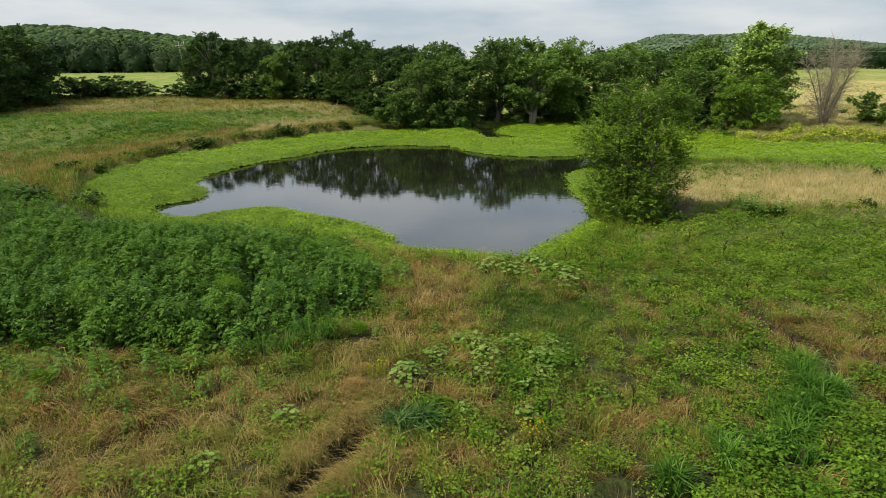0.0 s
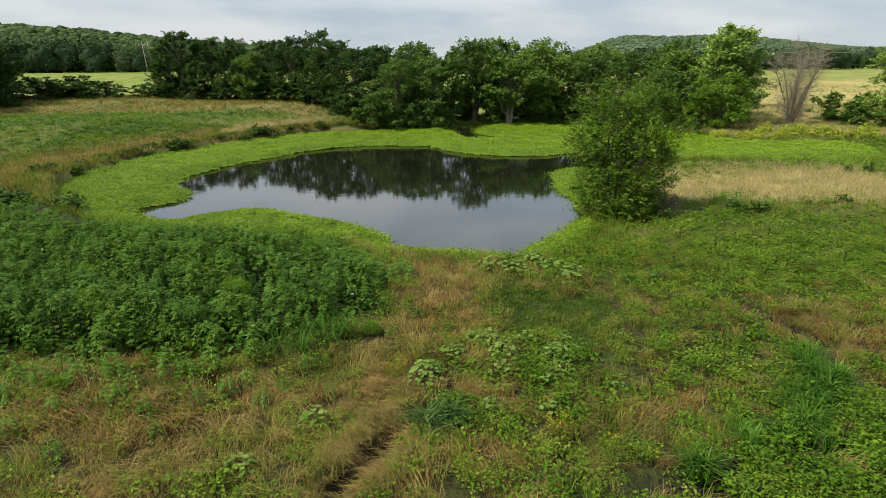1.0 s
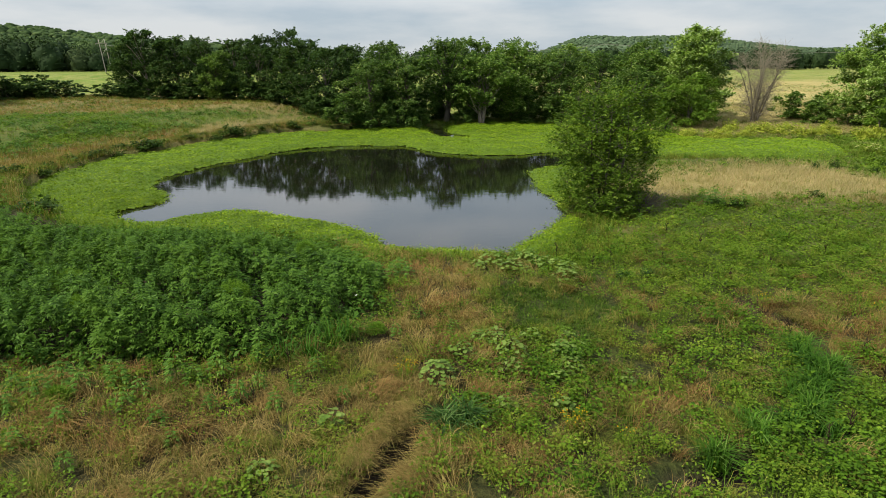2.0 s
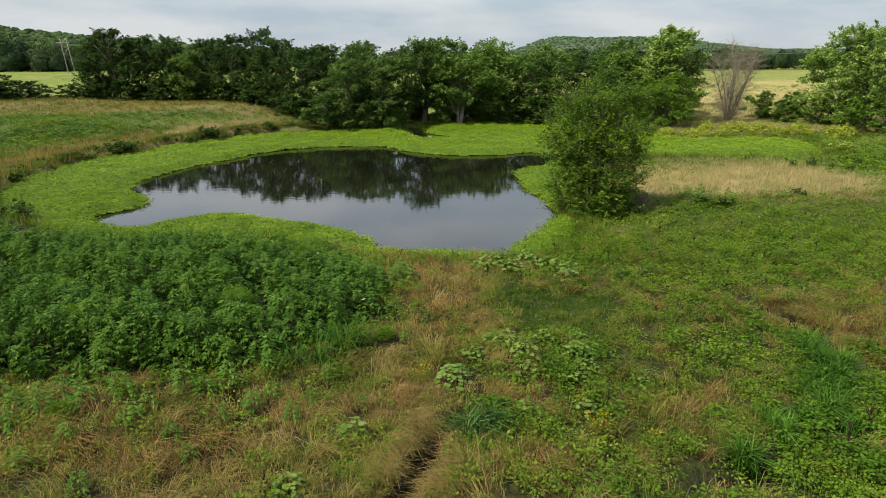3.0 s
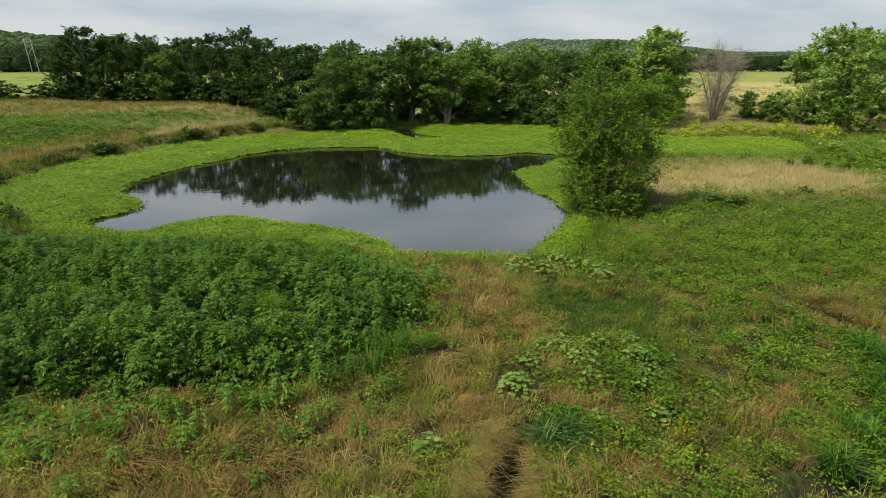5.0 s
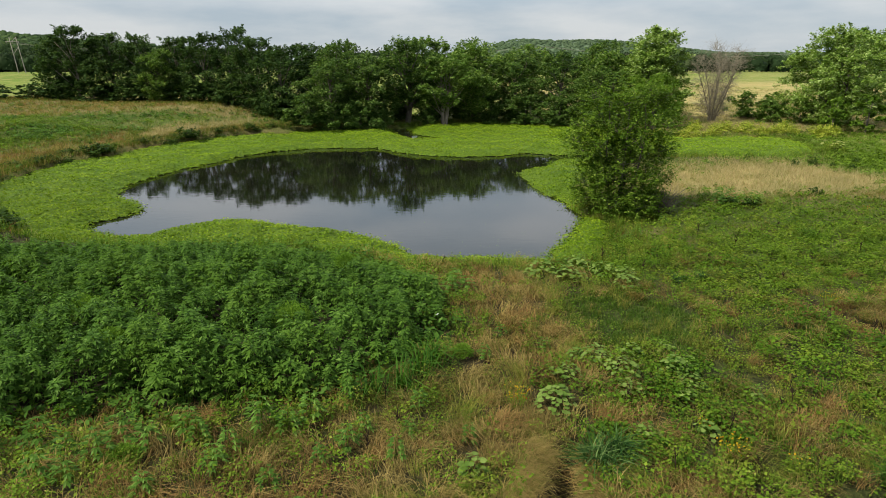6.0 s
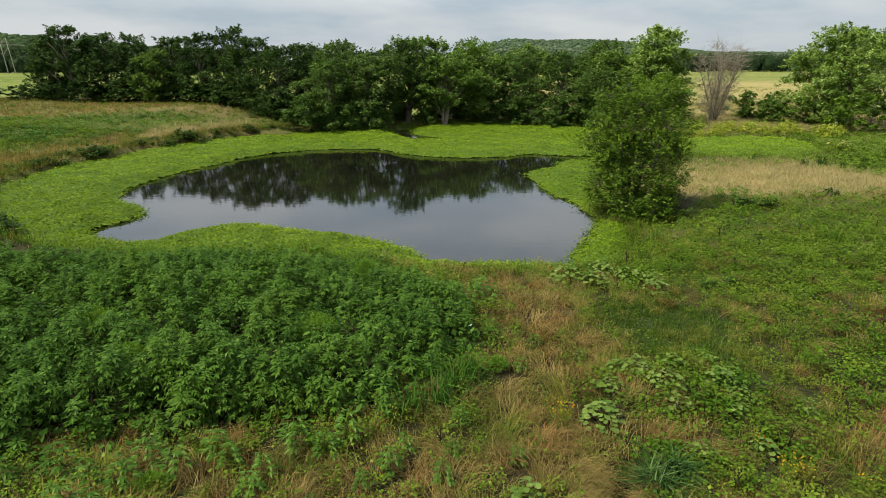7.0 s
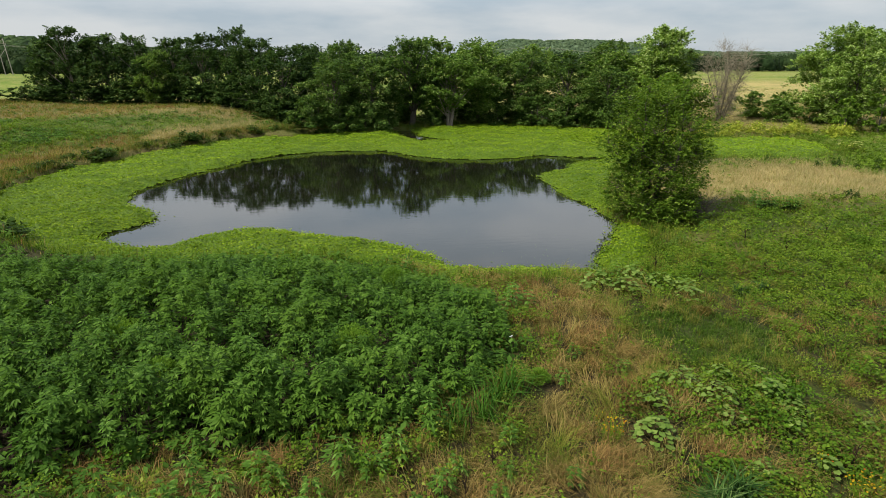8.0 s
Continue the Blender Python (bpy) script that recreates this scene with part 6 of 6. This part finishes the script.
RAG_LEAVES = [mesh_from("ragweed_leaf", *palmate(np.random.default_rng(520 + i), 0.2), M_RAGWEED) for i in range(4)]
RAG_STEM = mesh_from("ragweed_stem", *tube([(0, 0, -0.05), (0.01, 0, 0.4), (0, 0.01, 0.75)], [0.012, 0.010, 0.005], 5), M_FORB)
for i, (x, y, s) in enumerate(((-2.2, 23.4, 1.2), (-1.8, 23.0, 1.0), (-2.5, 22.9, 1.1), (-2.0, 24.0, 1.0), (16.7, 35.0, 1.5), (17.3, 34.8, 1.3), (16.2, 35.4, 1.4), (18.0, 34.6, 1.3), (18.6, 34.9, 1.1), (16.9, 36.0, 1.5),
                                (-2.3, 18.6, .7), (-5.4, 14.2, .8), (-4.6, 16.1, .8), (-10.9, 12.7, .8), (-12.9, 12.9, .9), (-7.4, 12.6, .7), (-9.4, 11.9, .7), (-8.9, 14.8, .9), (-11.9, 14.2, .9), (-7.0, 14.2, .7), (-5.0, 15.0, .7), (-13.4, 14.4, .9), (-12.2, 15.2, 1.0), (-9.6, 15.3, .9), (-6.0, 15.2, .8), (-3.7, 14.6, .7),
                                (2.7, 16.9, .9), (3.1, 16.6, .8), (-1.5, 19.8, .7), (-0.4, 18.9, .7), (-2.6, 20.8, .7), (3.9, 26.4, .9), (3.0, 26.3, .9), (2.4, 26.2, .8), (9.0, 31.2, .8), (8.0, 30.2, .8), (11.4, 33.0, .8),
                                (-14.6, 15.3, 1.2), (-13.9, 15.5, 1.1), (-12.9, 15.7, 1.2), (-11.2, 15.6, 1.2), (-10.6, 15.2, 1.0), (-9.9, 15.7, 1.1), (-8.3, 15.7, 1.2), (-7.7, 15.3, 1.0),
                                (-7.2, 15.8, 1.1), (-12.5, 14.5, 1.0), (-11.5, 14.9, 1.1), (-9.1, 14.2, .9), (-14.2, 14.0, 1.0), (-6.4, 14.7, .9), (-8.0, 13.4, .8), (-10.3, 13.6, .8))):
    root = thing("ragweed_plant", x, y, 0, "single dark green ragweed plant in the grass", "weed", "single ragweed plants")
    part("stem", RAG_STEM, root)
    for k in range(16):
        u = k // 2 / 7
        ang = (k // 2) * 90 + (k % 2) * 180 + rng.uniform(-20, 20)
        reach = 0.20 - 0.13 * u
        q = 1.25 - 0.5 * u
        part("leaf", RAG_LEAVES[k % 4], root).matrix_local = pose(reach * math.cos(radians(ang)), reach * math.sin(radians(ang)), 0.28 + 0.47 * u, 0, rng.uniform(-8, 22), ang) @ Matrix.Diagonal((q, q, q, 1))
    root.matrix_world = pose(x, y, ground_z(x, y), 0, 0, i * 77.0) @ Matrix.Diagonal((s, s, s, 1))


def shrub_meshes(seed, tall, wide, leaves, size, leaf_mat, stem_mat=M_BARK):
    rng = np.random.default_rng(seed)
    d = rng.normal(size=(leaves, 3))
    d[:, 2] = np.abs(d[:, 2])
    d /= np.linalg.norm(d, axis=1)[:, None]
    lump = 0.75 + 0.4 * np.sin(3 * np.arctan2(d[:, 1], d[:, 0]) + seed) * np.cos(4 * d[:, 2])
    p = d * rng.uniform(0.35, 1.0, (leaves, 1)) * lump[:, None] * (wide, wide, tall)
    return mesh_from("shrub_leaves", *strew(CHIP, p, turns(rng.uniform(0, 6.283, leaves), rng.normal(0.2, .5, leaves), rng.normal(0, .6, leaves)), rng.uniform(.6, 1.3, leaves) * size), leaf_mat), \
        mesh_from("shrub_stems", *join([tube([(0, 0, -0.1), tuple(q * 0.9)], [0.03, 0.008], 4) for q in p[:14]]), stem_mat)


SHRUBS = [shrub_meshes(600 + i, 0.9, 0.95, 820, 0.182, M_SHRUB) for i in range(3)]
GOLDS = [shrub_meshes(620 + i, 1.1, 1.1, 1300, 0.17, M_GOLDEN, M_OLIVE) for i in range(3)]

SHRUB_PALE = shrub_meshes(640, 0.95, 1.35, 1100, 0.16, M_FORB_OLIVE)
CREAM_HEAD = mesh_from("flower_head", *strew(ROUND, np.array([(0, 0, 0.06), (0.35, 0.1, 0.0), (-0.25, 0.3, 0.02), (-0.1, -0.36, 0.0)]), turns([0, 1, 2, 3], [0.2, 0.3, -0.2, 0.1]), [0.7, 0.6, 0.55, 0.6]), M_CREAM)


def plant_shrub(pair, x, y, s, turn, name, label, group, flat=1.0):
    root = thing(name, x, y, 0, label, "shrub", group)
    part("foliage", pair[0], root)
    part("stem", pair[1], root)
    root.matrix_world = pose(x, y, ground_z(x, y), 0, 0, turn) @ Matrix.Diagonal((s / flat, s / flat, s * flat, 1))


jit = random.Random(5)
for i, (x, y, s) in enumerate(((-26.0, 40.2, 1.5), (-27.0, 43.0, 1.1), (-29.8, 50.5, .7), (-30.2, 53.0, 1.3), (-30.0, 57.0, .8), (-28.6, 62.4, .9), (-27.6, 64.4, 1.2), (-26.9, 65.6, 1.0),
                                (-25.4, 69.0, 1.3), (-25.0, 70.4, 1.0), (-23.6, 73.0, .7), (-22.3, 74.4, 1.2), (-21.6, 75.3, 1.4), (-20.6, 76.6, 1.2), (-19.9, 77.4, 1.0), (-15.0, 82.6, .6), (-10.0, 83.9, 1.1),
                                (-24.0, 37.6, 1.2), (-27.6, 39.0, 1.1), (-31.0, 47.5, 1.4), (-32.4, 50.0, .8))):
    plant_shrub(SHRUBS[i % 3], x + 0.9 + jit.uniform(-.5, .5), y - 0.5 + jit.uniform(-.5, .5), s * jit.uniform(.8, 1.2), i * 71.0, "bank_shrub", "low dark green shrub on the pond bank", "shrubs along the bank", 0.8)
for i in range(22):
    u = 1 + 7.4 * (i + jit.random()) / 22
    (ax, ay), (bx, by) = SHORE[int(u)], SHORE[int(u) + 1]
    x, y = ax + (bx - ax) * (u % 1) - 0.7 + jit.uniform(-.4, .3), ay + (by - ay) * (u % 1) + 0.4
    plant_shrub(SHRUBS[i % 3], x, y, jit.uniform(.5, .9), i * 53.0, "bank_shrub", "low dark green shrub on the pond bank", "shrubs along the bank", 0.78)
for i in range(16):
    u = 2.6 + 4.6 * (i + jit.random()) / 16
    (ax, ay), (bx, by) = SHORE[int(u)], SHORE[int(u) + 1]
    x, y = ax + (bx - ax) * (u % 1) + 0.35 + jit.uniform(-.3, .3), ay + (by - ay) * (u % 1) - 0.25
    plant_shrub(SHRUBS[i % 3], x, y, jit.uniform(.7, 1.25), i * 59.0, "bank_shrub", "low dark green shrub on the pond bank", "shrubs along the bank", 0.76)
for x, y, s in ((16.7, 35.1, .75), (18.0, 34.8, .7), (17.3, 35.6, .6), (24.8, 37.6, .7)):
    plant_shrub(SHRUBS[1], x, y, s, x * 31, "leafy_weed", "dark green leafy weed standing above the grass", "dark leafy weeds")
scrub = thing("dry_scrub", 12.4, 35.4, ground_z(12.4, 35.4), "tangle of dead brown twigs at the young tree's foot", "scrub")
srng = np.random.default_rng(88)
for k in range(3):
    twigs = [tube(bend((srng.normal(0, .3), srng.normal(0, .3), -0.05), (srng.normal(0, .8), srng.normal(0, .6), srng.uniform(0.5, 1.5)), 0.15, srng, 3), [0.016, 0.013, 0.010, 0.006], 4) for q in range(45)]
    tagged(part("twig_spray", mesh_from("scrub_twigs", *join(twigs), M_BARK, True), scrub), kind="stuff")
for i in range(30):
    x = 27.5 + 24 * (i + jit.random()) / 30
    y = (67.2 if x < 43.5 else 64.6) + jit.uniform(-0.8, 1.0) + 6.5 * jit.random() ** 2
    plant_shrub(GOLDS[i % 3], x, y, jit.uniform(.7, 1.35), i * 67.0, "goldenrod", "yellow-green goldenrod shrub at the water's edge", "goldenrod by the pond's arm")

pale = thing("flowering_shrub", 42.9, 56.4, ground_z(42.9, 56.4), "low rounded shrub with pale cream flower heads", "shrub")
part("foliage", SHRUB_PALE[0], pale)
part("stem", SHRUB_PALE[1], pale)
prng = np.random.default_rng(97)
for k in range(26):
    ang, q = prng.uniform(0, 6.283), 1.25 * math.sqrt(prng.uniform(0, 1))
    head = part("flower_head", CREAM_HEAD, pale, "pale cream flower head")
    head.matrix_local = pose(q * math.cos(ang), q * math.sin(ang), 1.0 - 0.35 * q * q / 1.5, prng.normal(0, 14), prng.normal(0, 14), prng.uniform(0, 360)) @ Matrix.Diagonal((0.2, 0.2, 0.2, 1))
for x, y, s in ((30.4, 52.4, .45), (32.2, 48.6, .6), (33.7, 48.3, .75), (34.6, 47.2, .5), (35.6, 46.3, .6), (38.5, 49.0, .6)):
    plant_shrub(SHRUBS[2], x, y, s, x * 47, "leafy_weed", "dark green leafy weed standing above the grass", "dark leafy weeds", 1.2)

white = new("white_blossom", mesh_from("white_blossom", *strew(ROUND, np.array([(0, 0, 1.15), (0.03, 0.02, 1.17), (-0.03, 0, 1.16)]), turns([0, 1, 2], [0.2, -0.2, 0.1]), [0.06, 0.05, 0.05]), M_WHITE))
white.matrix_world = pose(-3.6, 19.2, ground_z(-3.6, 19.2))
tagged(white, "small white blossom head in the ragweed", "flower")
